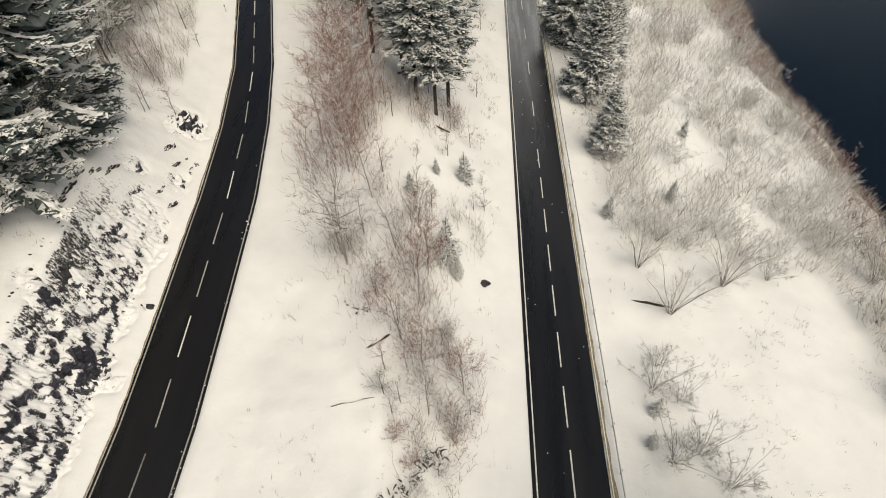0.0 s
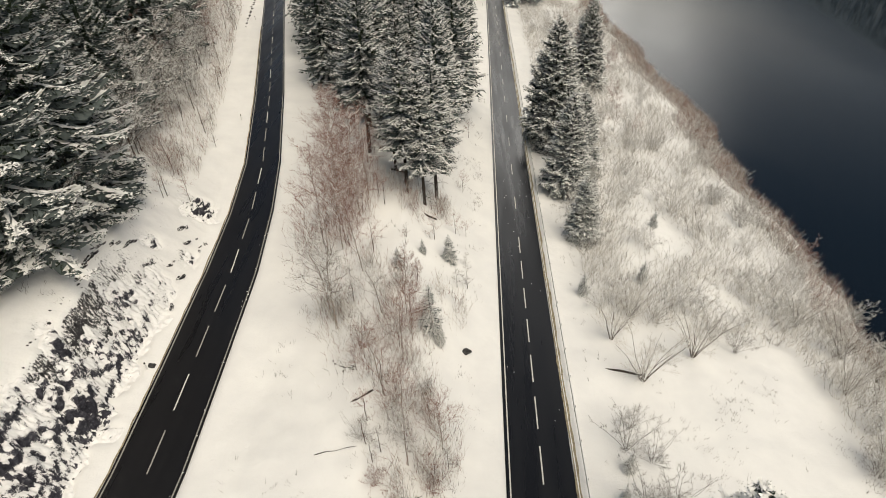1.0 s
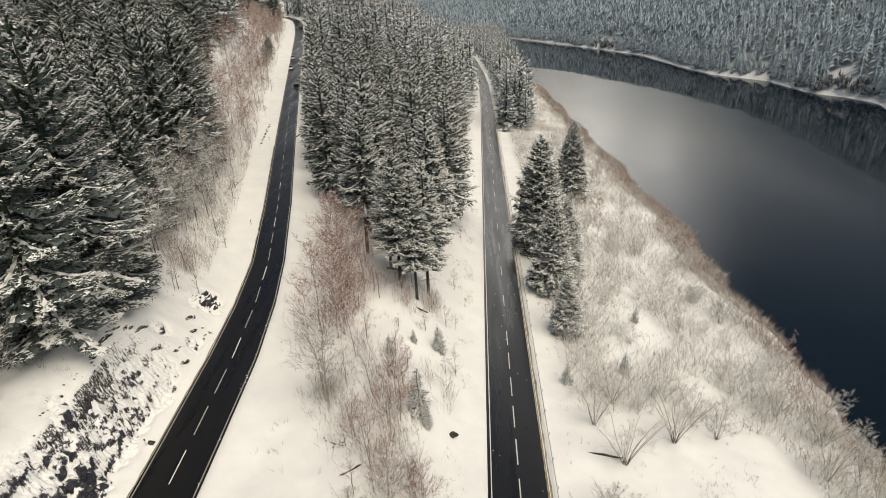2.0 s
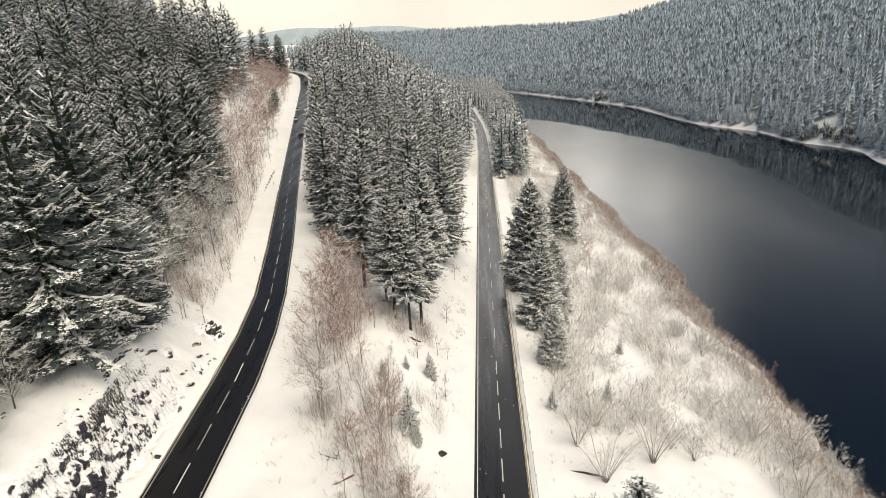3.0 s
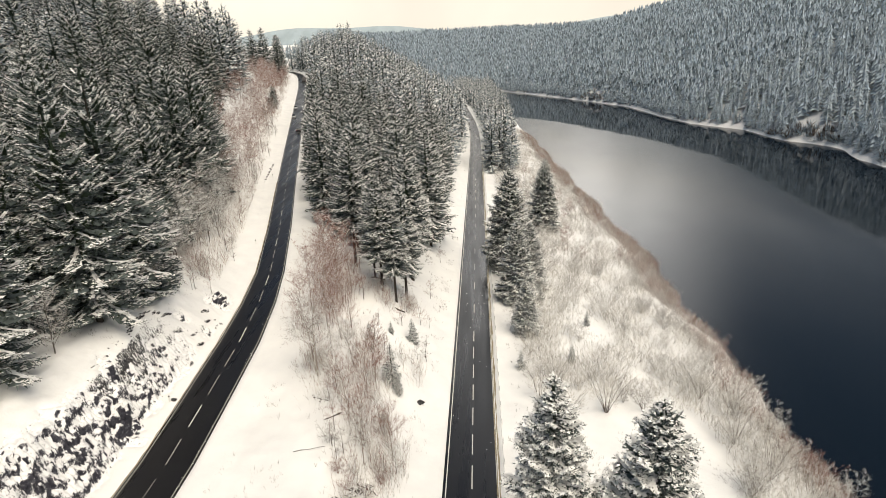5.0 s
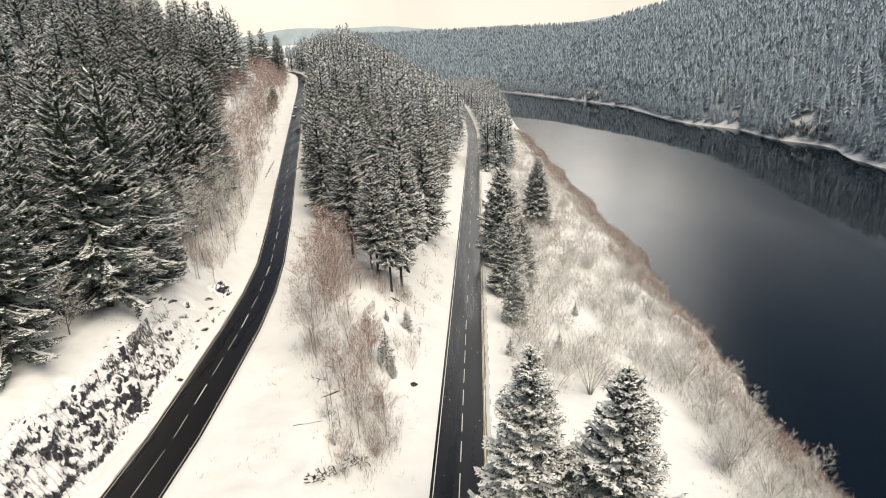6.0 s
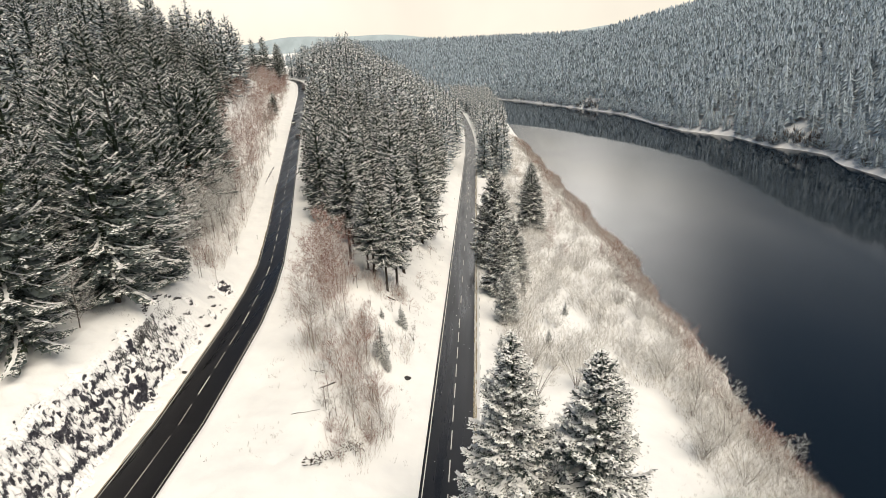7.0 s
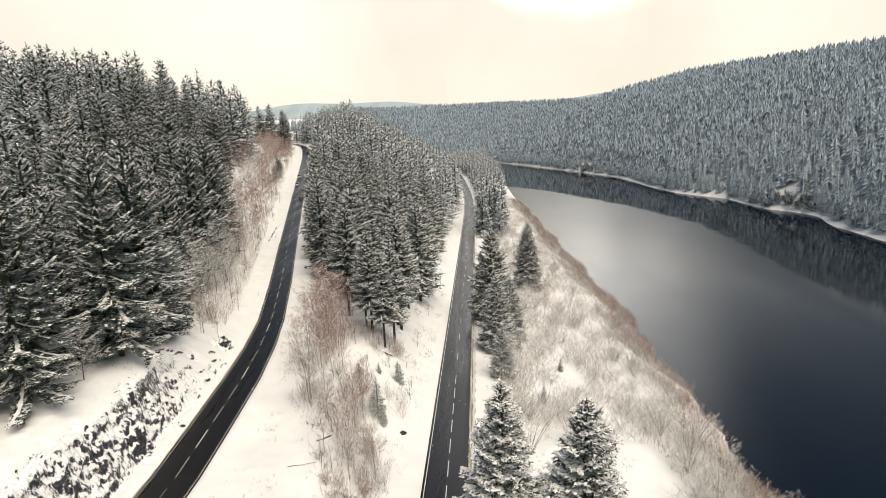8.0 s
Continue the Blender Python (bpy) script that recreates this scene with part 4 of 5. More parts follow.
while n < 150:
    y = -48 + 190 * rng.random() ** 1.45
    xs = at(y, SHORE_X)
    x = rng.uniform(9, xs - 5)
    if y < -20 and x < 32.5:
        continue
    if (x - 22) ** 2 + ((y - 3) * 0.6) ** 2 < 14 or (10 < x < 16 and 8 < y < 14):
        continue
    n += 1
    plant(SHRUB, x, y, rng.uniform(0.65, 1.15), 3 if x > xs - 11 and rng.random() < 0.6 else rng.randrange(3), 10)
for _ in range(24):
    y = rng.uniform(30, 150)
    plant(BIRCH, rng.uniform(20, at(y, SHORE_X) - 11), y, rng.uniform(0.35, 0.55))
# left hillside margin
for x, y, h in ((-45.7, -25.8, 12), (-48.1, -11.2, 14), (-52.8, 3.9, 13), (-46.8, -20, 9), (-50.5, -4, 12), (-54, 10, 13), (-56, 18, 13), (-53.5, 22, 12), (-58, 28, 13), (-60, 36, 12), (-46, -38, 8), (-61, 46, 12), (-50, -15, 9)):
    plant(HOARY, x, y, h / 13)
for _ in range(150):
    y = 20 + 280 * rng.random() ** 0.8
    plant(BIRCH, at(y, LEFT_X) - rng.uniform(9, 26), y, rng.uniform(0.6, 0.95), rng.randrange(2))
for _ in range(20):
    y = rng.uniform(-8, 70)
    plant(HOARY, at(y, LEFT_X) - rng.uniform(11, 18), y, rng.uniform(0.5, 0.95))
for _ in range(60):
    y = rng.uniform(-14, 170)
    plant(SAPLING, at(y, LEFT_X) - rng.uniform(6.5, 14), y, rng.uniform(0.6, 1.2))


# twigs of the thicket on the lake slope
def thicket(count):
    verts, faces, mats = [], [], []
    r = random.Random(77)
    for _ in range(count):
        y = -50 + 370 * r.random() ** 1.75
        xs = at(y, SHORE_X)
        x = r.uniform(8, xs - 1)
        fringe = r.random() < 0.2
        if fringe:
            y = 40 + 300 * r.random()
            xs = at(y, SHORE_X)
            x = xs - 0.3 - abs(r.gauss(0, 4.0))
        v = noise.noise(Vector((x * 0.13, y * 0.10, 9.0)))
        if y < -18 and x < 32.5 + 0.6 * r.random() + 1.5 * noise.noise(Vector((x * 0.2, y * 0.2, 0))):
            continue
        if (x - 22) ** 2 + ((y - 3) * 0.6) ** 2 < 14:
            continue
        v += 0.5 * max(0.0, (x - xs + 16) / 16)
        if v < r.uniform(-0.5, 0.3):
            continue
        z = land(x, y) + (1.6 * r.random() if fringe else 0.0)
        a, lean = r.random() * 6.283, r.uniform(0.2, 1.1)
        way = Vector((math.cos(a) * lean, math.sin(a) * lean, 1)).normalized()
        p = Vector((x, y, z + r.uniform(0, 1.2)))
        for k in range(3):
            w = (way + 0.5 * Vector((r.uniform(-1, 1), r.uniform(-1, 1), r.uniform(-0.3, 1)))).normalized()
            l = r.uniform(0.7, 2.0)
            side = w.cross(Vector((r.uniform(-1, 1), r.uniform(-1, 1), 0.3))).normalized() * (0.03 if fringe else 0.021)
            n = len(verts)
            verts.extend((p - side, p + side, p + w * l))
            faces.append((n, n + 1, n + 2))
            q = r.random()
            mats.append(2 if q < (0.3 if x < xs - 12 else 0.12) else 3 if q < (0.78 if x < xs - 12 else 0.45) else 1 if x > xs - 10 and q < 0.8 else 0)
            p = p + w * l * 0.35
    ob = new("thicket", mesh_of("thicket", verts, faces, [BROWN_TWIG, RED_TWIG, SNOW, FROST_TWIG], mats))
    tagged(ob, "tangled leafless undergrowth on the lake slope", "undergrowth", kind="stuff")


thicket(140000)


def belt_twigs(count):
    verts, faces, mats = [], [], []
    r = random.Random(78)
    for _ in range(count):
        cx, cy, ch = BELT[r.randrange(len(BELT))]
        red = cx < -17 and cy > -20 or r.random() < 0.35
        x, y = r.gauss(cx, 1.1), r.gauss(cy, 1.5)
        bank = r.random() < 0.55
        if bank:
            y = -6 + 300 * r.random() ** 1.6
            x, red = at(y, LEFT_X) - r.uniform(7.5, 17 if y < 70 else 25), r.random() < 0.42
        if not (bank or -28 < x < -7) or noise.noise(Vector((x * 0.5, y * 0.4, 3.0))) < r.uniform(-0.3, 0.3):
            continue
        way = Vector((r.uniform(-0.4, 0.4), r.uniform(-0.4, 0.4), 1)).normalized()
        p = Vector((x, y, land(x, y) + ((1.0 if y < 70 else 5.0) if bank else ch * 0.4 if red else 1.2) * r.random() ** 1.3))
        for k in range(4):
            w = (way + 0.55 * Vector((r.uniform(-1, 1), r.uniform(-1, 1), r.uniform(-0.2, 0.8)))).normalized()
            l = r.uniform(0.5, 1.5)
            side = w.cross(Vector((r.uniform(-1, 1), r.uniform(-1, 1), 0.3))).normalized() * (0.016 if y < 70 else 0.022)
            n = len(verts)
            verts.extend((p - side, p + side, p + w * l))
            faces.append((n, n + 1, n + 2))
            pick = r.random()
            mats.append((1 if red else 0) if pick < (0.6 if red else 0.25) else 3 if pick < 0.72 else 2)
            p = p + w * l * 0.5
    ob = new("undergrowth", mesh_of("undergrowth", verts, faces, [BROWN_TWIG, RED_TWIG, SNOW, FROST_TWIG], mats))
    tagged(ob, "reddish leafless undergrowth beside the two roads", "undergrowth", kind="stuff")


belt_twigs(33000)


def snow_sprigs(count):
    """Dead stalks and seedlings that stick out of the open snow."""
    verts, faces, mats = [], [], []
    r = random.Random(64)
    while len(faces) < count:
        q = r.random()
        if q < 0.45:
            y = r.uniform(-52, 30)
            x = r.uniform(5.5, 34)
        elif q < 0.75:
            y = r.uniform(-52, 60)
            x = r.uniform(-27 if y < 0 else -11, -5.2)
        else:
            y = r.uniform(-40, 60)
            x = at(y, LEFT_X) - r.uniform(9, 22)
        if noise.noise(Vector((x * 0.35, y * 0.35, 5.5))) < r.uniform(0.0, 0.5):
            continue
        z = land(x, y) + relief(x, y, at(y, LEFT_X), at(y, RIGHT_X)) - 0.03
        for _ in range(r.randint(2, 6)):
            a, l = r.random() * 6.283, r.uniform(0.2, 0.7)
            p = Vector((x + r.gauss(0, 0.15), y + r.gauss(0, 0.15), z))
            n = len(verts)
            w = Vector((math.sin(a), math.cos(a), 0)) * 0.014
            verts.extend((p - w, p + w, p + Vector((math.cos(a) * 0.4 * l, math.sin(a) * 0.4 * l, l))))
            faces.append((n, n + 1, n + 2))
            mats.append(0 if r.random() < 0.6 else 1)
    ob = new("snow_sprigs", mesh_of("snow_sprigs", verts, faces, [BROWN_TWIG, GREY_BARK], mats))
    tagged(ob, "dead stalks and seedlings poking out of the snow", "undergrowth", kind="stuff")


snow_sprigs(9000)


# loose rock of the cutting
def rubble(count):
    verts, faces = [], []
    r = random.Random(31)
    for _ in range(count):
        y = -58 + 28 * r.random()
        off = 5.4 + 4.4 * r.random() ** 1.2
        x = at(y, LEFT_X) - off
        z = land(x, y) + relief(x, y, at(y, LEFT_X), 0.0)
        size = (0.08 + 0.30 * r.random() ** 2.4) * (1.0 if off < 8 else 0.6)
        bm = bmesh.new()
        bmesh.ops.create_icosphere(bm, subdivisions=1, radius=size)
        turn = Euler((r.uniform(0, 6), r.uniform(0, 6), r.uniform(0, 6))).to_matrix()
        base = len(verts)
        for v in bm.verts:
            q = turn @ Vector((v.co.x * 1.3, v.co.y * r.uniform(0.6, 1.0), v.co.z * r.uniform(0.5, 0.9)))
            verts.append((q.x + x, q.y + y, q.z + z))
        faces += [tuple(base + v.index for v in f.verts) for f in bm.faces]
        bm.free()
    ob = new("rubble", mesh_of("rubble", verts, faces, BROKEN_ROCK))
    tagged(ob, "broken dark rock with snow on its ledges", "rock", kind="stuff")


rubble(150)


# ---- roadside things ----
def along(cx, cz, y, off):
    """Place and heading on a road: x, y, z, degrees."""
    dx = at(y + 1, cx) - at(y - 1, cx)
    dz = at(y + 1, cz) - at(y - 1, cz)
    return at(y, cx) + off, y, at(y, cz), -math.degrees(math.atan2(dx, 2)), math.degrees(math.atan2(dz, 2))


def guard_rail(cx, cz, off, y0, y1):
    rail = thing("guard_rail", "galvanised steel guard rail with snow on its beam", "guard rail")
    prof = ((0.00, 0.44), (0.05, 0.50), (0.05, 0.55), (0.0, 0.60), (0.05, 0.65), (0.05, 0.70), (0.0, 0.76), (-0.03, 0.76), (-0.03, 0.44))
    ys = spaced(y0, y1, 4)
    verts, faces = [], []
    for y in ys:
        x, _, z, _, _ = along(cx, cz, y, off)
        verts += [(x - px, y, z + pz) for px, pz in prof]
    n = len(prof)
    for k in range(len(ys) - 1):
        for i in range(n):
            faces.append((k * n + i, k * n + (i + 1) % n, (k + 1) * n + (i + 1) % n, (k + 1) * n + i))
    part("beam", mesh_of("beam", verts, faces, STEEL), None, rail)
    sv, sf = [], []
    for k, y in enumerate(ys):
        x, _, z, _, _ = along(cx, cz, y, off)
        h = 0.06 + 0.02 * noise.noise(Vector((y * 0.4, 2, 0)))
        sv += [(x - 0.05, y, z + 0.762), (x, y, z + 0.762 + h), (x + 0.05, y, z + 0.762)]
        if k:
            a, b = 3 * k - 3, 3 * k
            sf += [(a, a + 1, b + 1, b), (a + 1, a + 2, b + 2, b + 1)]
    part("snow_cap", mesh_of("snow_cap", sv, sf, SNOW), None, rail, "thin ridge of snow")
    bm = bmesh.new()
    box(bm, 0.0, 0.1, -0.06, 0.06, -0.4, 0.74, 0.01)
    post = bpy.data.meshes.new("post")
    bm.to_mesh(post)
    bm.free()
    post.materials.append(STEEL)
    for y in ys:
        x, _, z, _, _ = along(cx, cz, y, off)
        part("post", post, None, rail).location = (x + 0.03, y, z)


guard_rail(RIGHT_X, RIGHT_Z, 3.75, -60, 150)


def delineator(x, y):
    z = land(x, y)
    t = thing("delineator_post", "white roadside marker post with a black band", "marker post", "marker posts")
    t.location = (x, y, z)
    bm = bmesh.new()
    box(bm, -0.06, 0.06, -0.05, 0.05, -0.3, 0.75, 0.015)
    part("body", bm, WHITE_PLASTIC, t)
    bm = bmesh.new()
    box(bm, -0.064, 0.064, -0.054, 0.054, 0.754, 0.95, 0.01)
    part("band", bm, BLACK_PLASTIC, t, "black band")
    bm = bmesh.new()
    box(bm, -0.06, 0.06, -0.05, 0.05, 0.954, 1.05, 0.02)
    part("cap", bm, WHITE_PLASTIC, t)


for x, y in ((-4.8, 104.4), (-4.7, 54), (-4.8, 154)):
    delineator(x, y)
for y in (-34, 16, 66):
    delineator(at(y, LEFT_X) - 4.1, y)

PAINTS = {"dark": plain("dark_car_paint", (0.012, 0.013, 0.016), 0.3, 0.1, 3, 0.5), "silver": plain("silver_car_paint", (0.42, 0.43, 0.44), 0.35, 0.1, 3, 0.5, 0.4),
          "red": plain("red_truck_paint", (0.22, 0.03, 0.02), 0.4, 0.15, 3, 0.5), "grey": plain("grey_tarpaulin", (0.16, 0.15, 0.15), 0.7, 0.2, 3)}
CAR_GLASS = plain("car_glass", (0.008, 0.009, 0.011), 0.08, 0.05, 3, 0.5)
TYRE = plain("tyre_rubber", (0.012, 0.012, 0.012), 0.8, 0.2, 8)
RIM = plain("wheel_rim", (0.4, 0.4, 0.41), 0.35, 0.1, 8, 0.5, 0.8)
LAMP_GLASS = plain("lamp_glass", (0.7, 0.7, 0.66), 0.15, 0.05, 8, 0.5)
TAIL_GLASS = plain("tail_lamp_glass", (0.25, 0.01, 0.01), 0.2, 0.05, 8, 0.5)


def hull(profile, half, inset=0.12, bevel=0.05):
    """A body from a side outline of y, z: extruded across, its top drawn in a little."""
    bm = bmesh.new()
    top = max(z for _, z in profile)
    rows = []
    for side in (-1, 1):
        rows.append([bm.verts.new((side * (half - inset * max(0.0, (z - 0.55) / max(0.1, top - 0.55))), y, z)) for y, z in profile])
    bm.faces.new(rows[0][::-1])
    bm.faces.new(rows[1])
    n = len(profile)
    for k in range(n):
        bm.faces.new((rows[0][k], rows[0][(k + 1) % n], rows[1][(k + 1) % n], rows[1][k]))
    bmesh.ops.recalc_face_normals(bm, faces=bm.faces)
    bmesh.ops.bevel(bm, geom=list(bm.edges), offset=bevel, segments=2, affect="EDGES")
    return bm


def wheel(parent, x, y, r, w):
    bm = bmesh.new()
    bmesh.ops.create_cone(bm, cap_ends=True, segments=16, radius1=r, radius2=r, depth=w, matrix=pose(x, y, r, 0, 90, 0))
    bmesh.ops.bevel(bm, geom=[e for e in bm.edges if len(e.link_faces) == 2 and e.calc_face_angle() > 1], offset=0.04, segments=2, affect="EDGES")
    tyre = part("wheel", bm, TYRE, parent)
    bm = bmesh.new()
    out = 1 if x > 0 else -1
    bmesh.ops.create_cone(bm, cap_ends=True, segments=12, radius1=r * 0.6, radius2=r * 0.5, depth=0.05, matrix=pose(x + out * (w / 2 + 0.01), y, r, 0, 90 * out, 0))
    part("rim", bm, RIM, tyre)


def place_on_road(t, y, off, facing):
    x, y, z, yaw, tilt = along(LEFT_X, LEFT_Z, y, off)
    t.matrix_basis = pose(x, y, z + 0.004, tilt, 0, yaw) @ pose(0, 0, 0, 0, 0, 0 if facing > 0 else 180)


def car(paint, label, y, off, facing):
    t = thing("car", label, "car", "cars on the climbing road")
    part("body", hull(((-2.1, 0.32), (-2.15, 0.62), (-2.05, 0.92), (-0.2, 0.98), (0.9, 0.95), (2.0, 0.78), (2.15, 0.55), (2.1, 0.32)), 0.88, 0.06), PAINTS[paint], t)
    part("cabin", hull(((-1.95, 0.93), (-1.5, 1.40), (0.1, 1.43), (0.95, 0.95)), 0.80, 0.16, 0.03), CAR_GLASS, t, "dark glazed cabin")
    part("roof", hull(((-1.45, 1.405), (-1.3, 1.47), (0.0, 1.48), (0.15, 1.415)), 0.62, 0.06, 0.02), PAINTS[paint], t)
    for x in (-0.78, 0.78):
        for yy in (-1.32, 1.32):
            wheel(t, x, yy, 0.32, 0.2)
    for x in (-0.66, 0.66):
        bm = bmesh.new()
        box(bm, x - 0.16, x + 0.16, 2.06, 2.17, 0.58, 0.72, 0.03)
        part("headlight", bm, LAMP_GLASS, t, "clear headlight")
        bm = bmesh.new()
        box(bm, x - 0.14, x + 0.14, -2.17, -2.06, 0.66, 0.82, 0.03)
        part("tail_light", bm, TAIL_GLASS, t, "red tail light")
    place_on_road(t, y, off, facing)


def truck(y, off, facing):
    t = thing("truck", "red lorry with a grey covered load bed on the climbing road", "truck")
    part("cab", hull(((1.9, 0.5), (1.9, 2.75), (3.3, 2.75), (3.75, 1.6), (3.8, 0.5)), 1.2, 0.1), PAINTS["red"], t)
    part("windscreen", hull(((3.50, 1.66), (3.30, 2.55), (3.40, 2.55), (3.72, 1.68)), 1.05, 0.1, 0.01), CAR_GLASS, t)
    part("load_cover", hull(((-4.0, 1.1), (-4.0, 3.2), (1.7, 3.2), (1.7, 1.1)), 1.25, 0.05), PAINTS["grey"], t)
    part("chassis", hull(((-4.0, 0.6), (-4.0, 1.05), (1.85, 1.05), (1.85, 0.6)), 0.95, 0.0, 0.02), BLACK_PLASTIC, t)
    for x in (-1.05, 1.05):
        for yy in (-3.0, -1.8, 2.8):
            wheel(t, x, yy, 0.5, 0.32)
    for x in (-0.9, 0.9):
        bm = bmesh.new()
        box(bm, x - 0.18, x + 0.18, 3.74, 3.84, 0.75, 0.98, 0.02)
        part("headlight", bm, LAMP_GLASS, t)
        bm = bmesh.new()
        box(bm, x - 0.18, x + 0.18, -4.06, -3.97, 0.78, 0.98, 0.02)
        part("tail_light", bm, TAIL_GLASS, t)
    place_on_road(t, y, off, facing)


car("dark", "dark hatchback driving up the wet road", 134, 1.5, 1)
car("silver", "silver car coming down the wet road", 167, -1.6, -1)
car("silver", "silver car following another down the wet road", 192, -1.6, -1)
truck(308, 1.5, 1)


# ---- fallen wood and stones ----
def fallen_log(x, y, length, r, turn, tilt, label, capped=True):
    t = thing("fallen_log", label, "log", "fallen logs")
    rg = random.Random(int(x * 10))
    v, f = [], []
    pts = [Vector((length * (k / 4 - 0.5), rg.uniform(-0.1, 0.1), rg.uniform(-0.05, 0.05))) for k in range(5)]
    tube(v, f, pts, [r, r * 0.95, r * 0.85, r * 0.8, r * 0.6], 7)
    part("trunk", mesh_of("trunk", v, f, BARK, smooth=True), None, t)
    if capped:
        v, f = [], []
        tube(v, f, [p + Vector((0, 0, r * 0.75)) for p in pts[1:4]], [r * 0.2, r * 0.6, r * 0.2], 6)
        part("snow_cap", mesh_of("snow_cap", v, f, SNOW, smooth=True), None, t, "ridge of snow")
    t.matrix_basis = pose(x, y, land(x, y) + r * 0.6 + 0.1, 0, tilt, turn)


fallen_log(-16.0, -36.4, 2.3, 0.14, 35, -3, "short snow-capped log lying in the clearing")
fallen_log(9.6, -25.6, 4.6, 0.16, -8, 4, "dark bare log lying in snow by the willows", False)
fallen_log(-17.3, -41.7, 3.4, 0.035, 14, -1, "long broken branch half buried in snow")
fallen_log(-12.8, -4.2, 3.2, 0.16, -28, 14, "dark log on the bank below the spruces", False)
fallen_log(-17.2, 4.0, 2.6, 0.2, -15, 4, "rotten log under the spruces", False)


def brush_pile(x0, y0, x1, y1, count, label):
    """A row of cut dark branches, with snow lodged on them."""
    t = thing("brush_pile", label, "brushwood")
    rg = random.Random(int(x0 * 13 + y1))
    v, f, sv, sf = [], [], [], []
    for k in range(count):
        u = rg.random()
        x, y = x0 + (x1 - x0) * u + rg.gauss(0, 0.30), y0 + (y1 - y0) * u + rg.gauss(0, 0.30)
        p = Vector((x, y, land(x, y) + rg.uniform(0.0, 0.35)))
        a = rg.random() * 6.283
        way = Vector((math.cos(a), math.sin(a), rg.uniform(-0.15, 0.5)))
        l = rg.uniform(0.2, 0.6)
        mid, end = p + way * l * 0.5 + Vector((0, 0, 0.05)), p + way * l
        tube(v, f, [p, mid, end], [0.07, 0.06, 0.02], 4)
        if rg.random() < 0.35:
            tube(sv, sf, [p.lerp(mid, 0.3) + Vector((0, 0, 0.07)), mid + Vector((0, 0, 0.07)), mid.lerp(end, 0.6) + Vector((0, 0, 0.05))], [0.02, 0.07, 0.015], 4)
    part("branches", mesh_of("branches", v, f, BARK), None, t)
    part("snow_cap", mesh_of("snow_cap", sv, sf, SNOW, smooth=True), None, t, "scraps of snow")


brush_pile(-15.4, -50.6, -11.6, -45.6, 70, "dark cut branches lying in a row on the snow")
brush_pile(-12.0, -45.6, -10.4, -44.2, 30, "dark cut branches heaped under the saplings")
brush_pile(-19.6, -32.4, -17.0, -33.6, 10, "few dark branches sticking out of the snow")
brush_pile(-14.6, 1.0, -11.4, -0.6, 26, "dark branches heaped below the spruces")


def stone(x, y, size, label):
    rg = random.Random(int(x * 7 + y))
    bm = bmesh.new()
    bmesh.ops.create_icosphere(bm, subdivisions=2, radius=size)
    for v in bm.verts:
        n = 1 + 0.75 * noise.noise(v.co * 1.7 / size + Vector((x, y, 0)))
        v.co = Vector((v.co.x * 1.3 * n, v.co.y * n, v.co.z * 0.6 * n))
    me = bpy.data.meshes.new("stone")
    bm.to_mesh(me)
    bm.free()
    me.materials.append(DARK_ROCK)
    t = new("stone", me)
    t.matrix_basis = pose(x, y, land(x, y) + size * 0.3, 0, 0, rg.uniform(0, 360))
    tagged(t, label, "stone", "stones")


stone(-7.1, -25.4, 0.42, "dark flat stone bare of snow beside the road")
stone(-36.4, -33.6, 0.3, "small dark stone on the snowy verge")


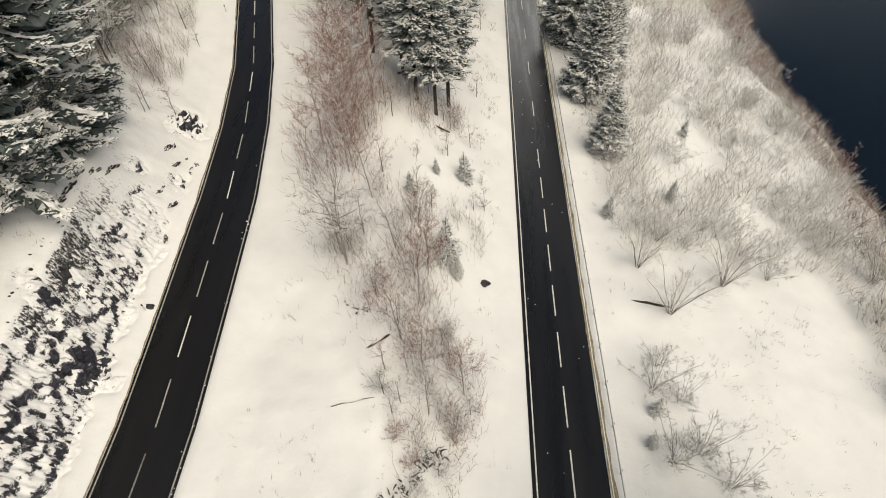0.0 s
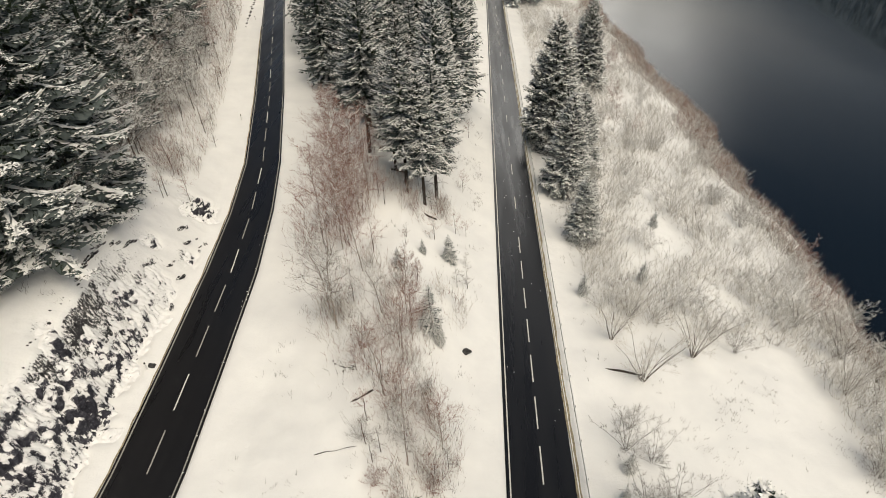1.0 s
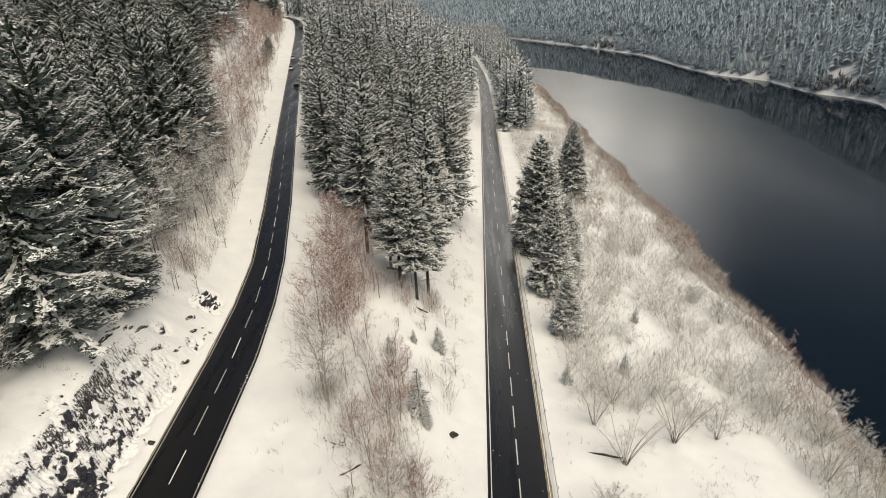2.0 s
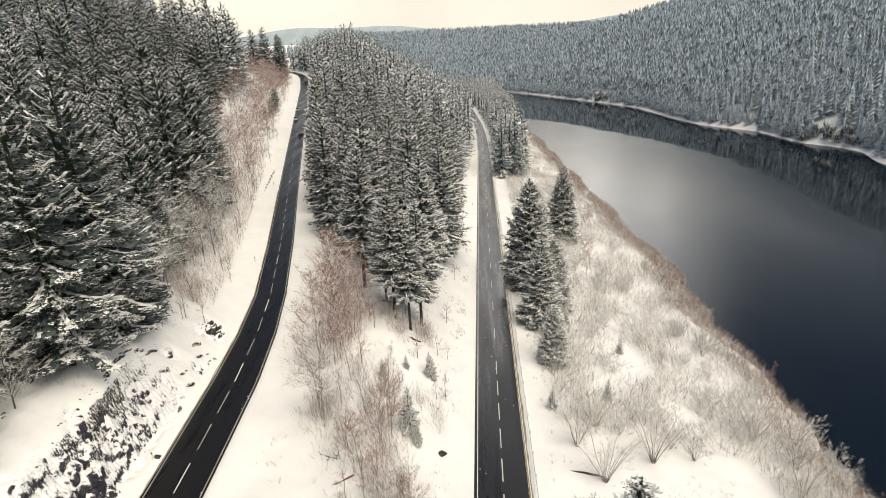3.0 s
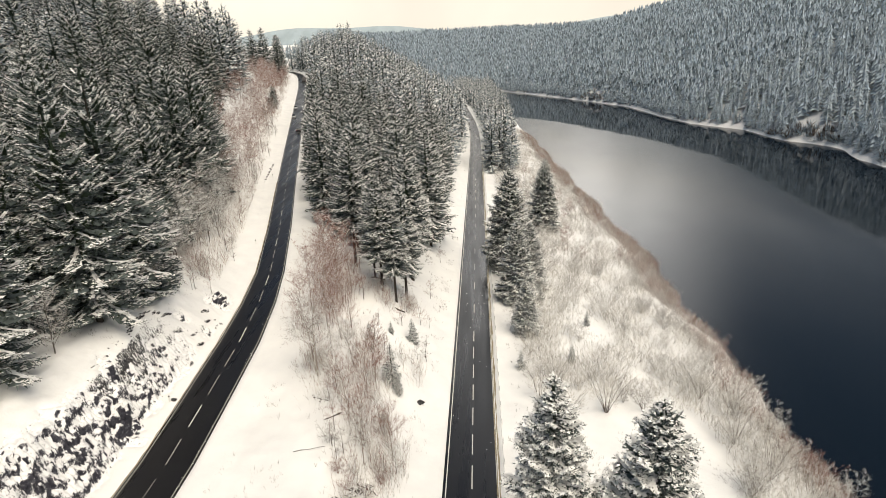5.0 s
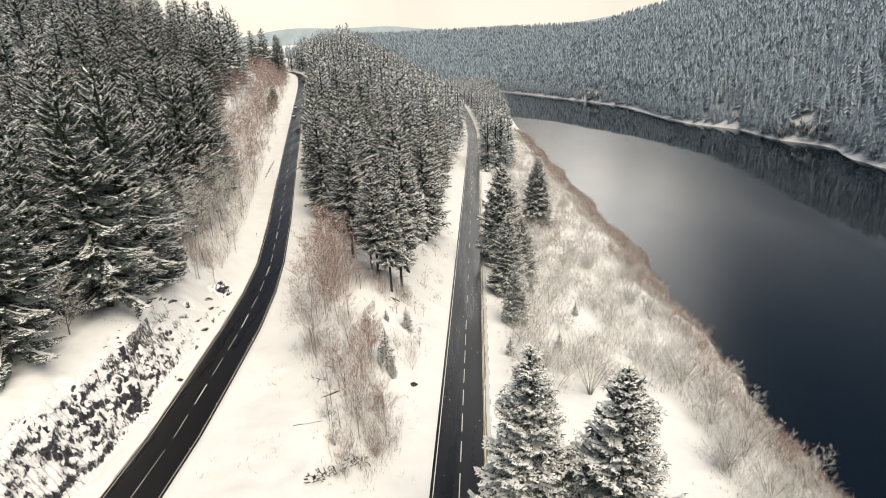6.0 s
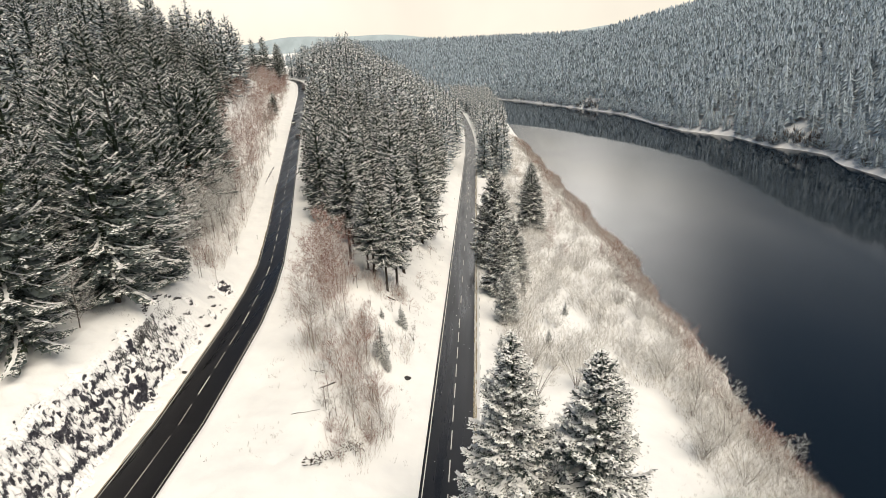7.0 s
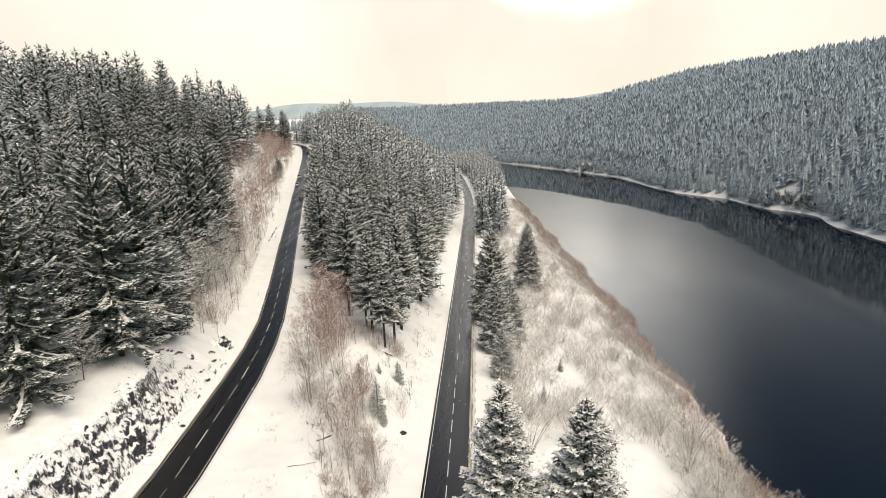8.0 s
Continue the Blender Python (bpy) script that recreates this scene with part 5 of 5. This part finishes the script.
def outcrop(x, y, size, turn=20, long=1.2):
    """A broken rock outcrop, mostly bare of snow."""
    bm = bmesh.new()
    bmesh.ops.create_icosphere(bm, subdivisions=4 if size > 0.8 else 3, radius=1.0)
    for v in bm.verts:
        d = v.co.normalized()
        q = d + Vector((x * 3.1, y * 1.7, 1))
        n = 1 + 0.9 * noise.noise(q * 1.6) + 0.5 * noise.noise(q * 4.1) + 0.3 * noise.noise(q * 8.0)
        v.co = Vector((d.x * 0.75, d.y * long, d.z * 0.75)) * size * max(0.2, n)
    me = bpy.data.meshes.new("rock_outcrop")
    bm.to_mesh(me)
    bm.free()
    me.materials.append(BROKEN_ROCK)
    ob = new("rock_outcrop", me)
    ob.matrix_basis = pose(x, y, land(x, y) + relief(x, y, at(y, LEFT_X), 0.0) - 0.1 * size, 0, 0, turn)
    tagged(ob, "black broken rock outcrop with scraps of snow above the road", "rock", "rock outcrops")


for k in range(13):      # dark lumps thrown up along the far verge
    stone(-57.9 - 4.1 * k / 12 + rng.uniform(-0.2, 0.2), 60.9 + 19.6 * k / 12 + rng.uniform(-0.6, 0.6), rng.uniform(0.15, 0.3), "dark clod lying along a snowy verge")
for k in range(16):      # ledges along a snowed-up ditch and low on the bank
    f = k / 15
    outcrop(-42.0 - 1.2 * math.sin(3.1 * f) + rng.uniform(-0.25, 0.25), -31.0 + 9.5 * f, rng.uniform(0.10, 0.28), rng.uniform(-30, 10), 2.2)
for k in range(14):
    outcrop(-39.2 + rng.gauss(0, 0.9), rng.uniform(-26, -14), rng.uniform(0.12, 0.34), rng.uniform(-50, 50), 1.8)


def snow_crumbs():
    """Clods of snow thrown on the roads."""
    verts, faces = [], []
    r = random.Random(91)
    for k in range(90):
        if k < 26:
            y = r.uniform(-48, 20)
            x, z = r.uniform(-2.8, 2.6), at(y, RIGHT_Z)
        else:
            y = r.uniform(-50, 10)
            x, z = at(y, LEFT_X) + 3.0 - abs(r.gauss(0, 0.25)), at(y, LEFT_Z)
        size = r.uniform(0.03, 0.09)
        base = len(verts)
        for dx, dy, dz in ((1, 0, 0), (0, 1, 0), (-1, 0, 0), (0, -1, 0), (0, 0, 1)):
            verts.append((x + dx * size * r.uniform(0.7, 1.3), y + dy * size * r.uniform(0.7, 1.3), z + 0.004 + dz * size))
        faces += [(base + i, base + (i + 1) % 4, base + 4) for i in range(4)]
    ob = new("snow_crumbs", mesh_of("snow_crumbs", verts, faces, SNOW))
    tagged(ob, "small clods of snow on the wet roads", "snow", kind="stuff")


snow_crumbs()
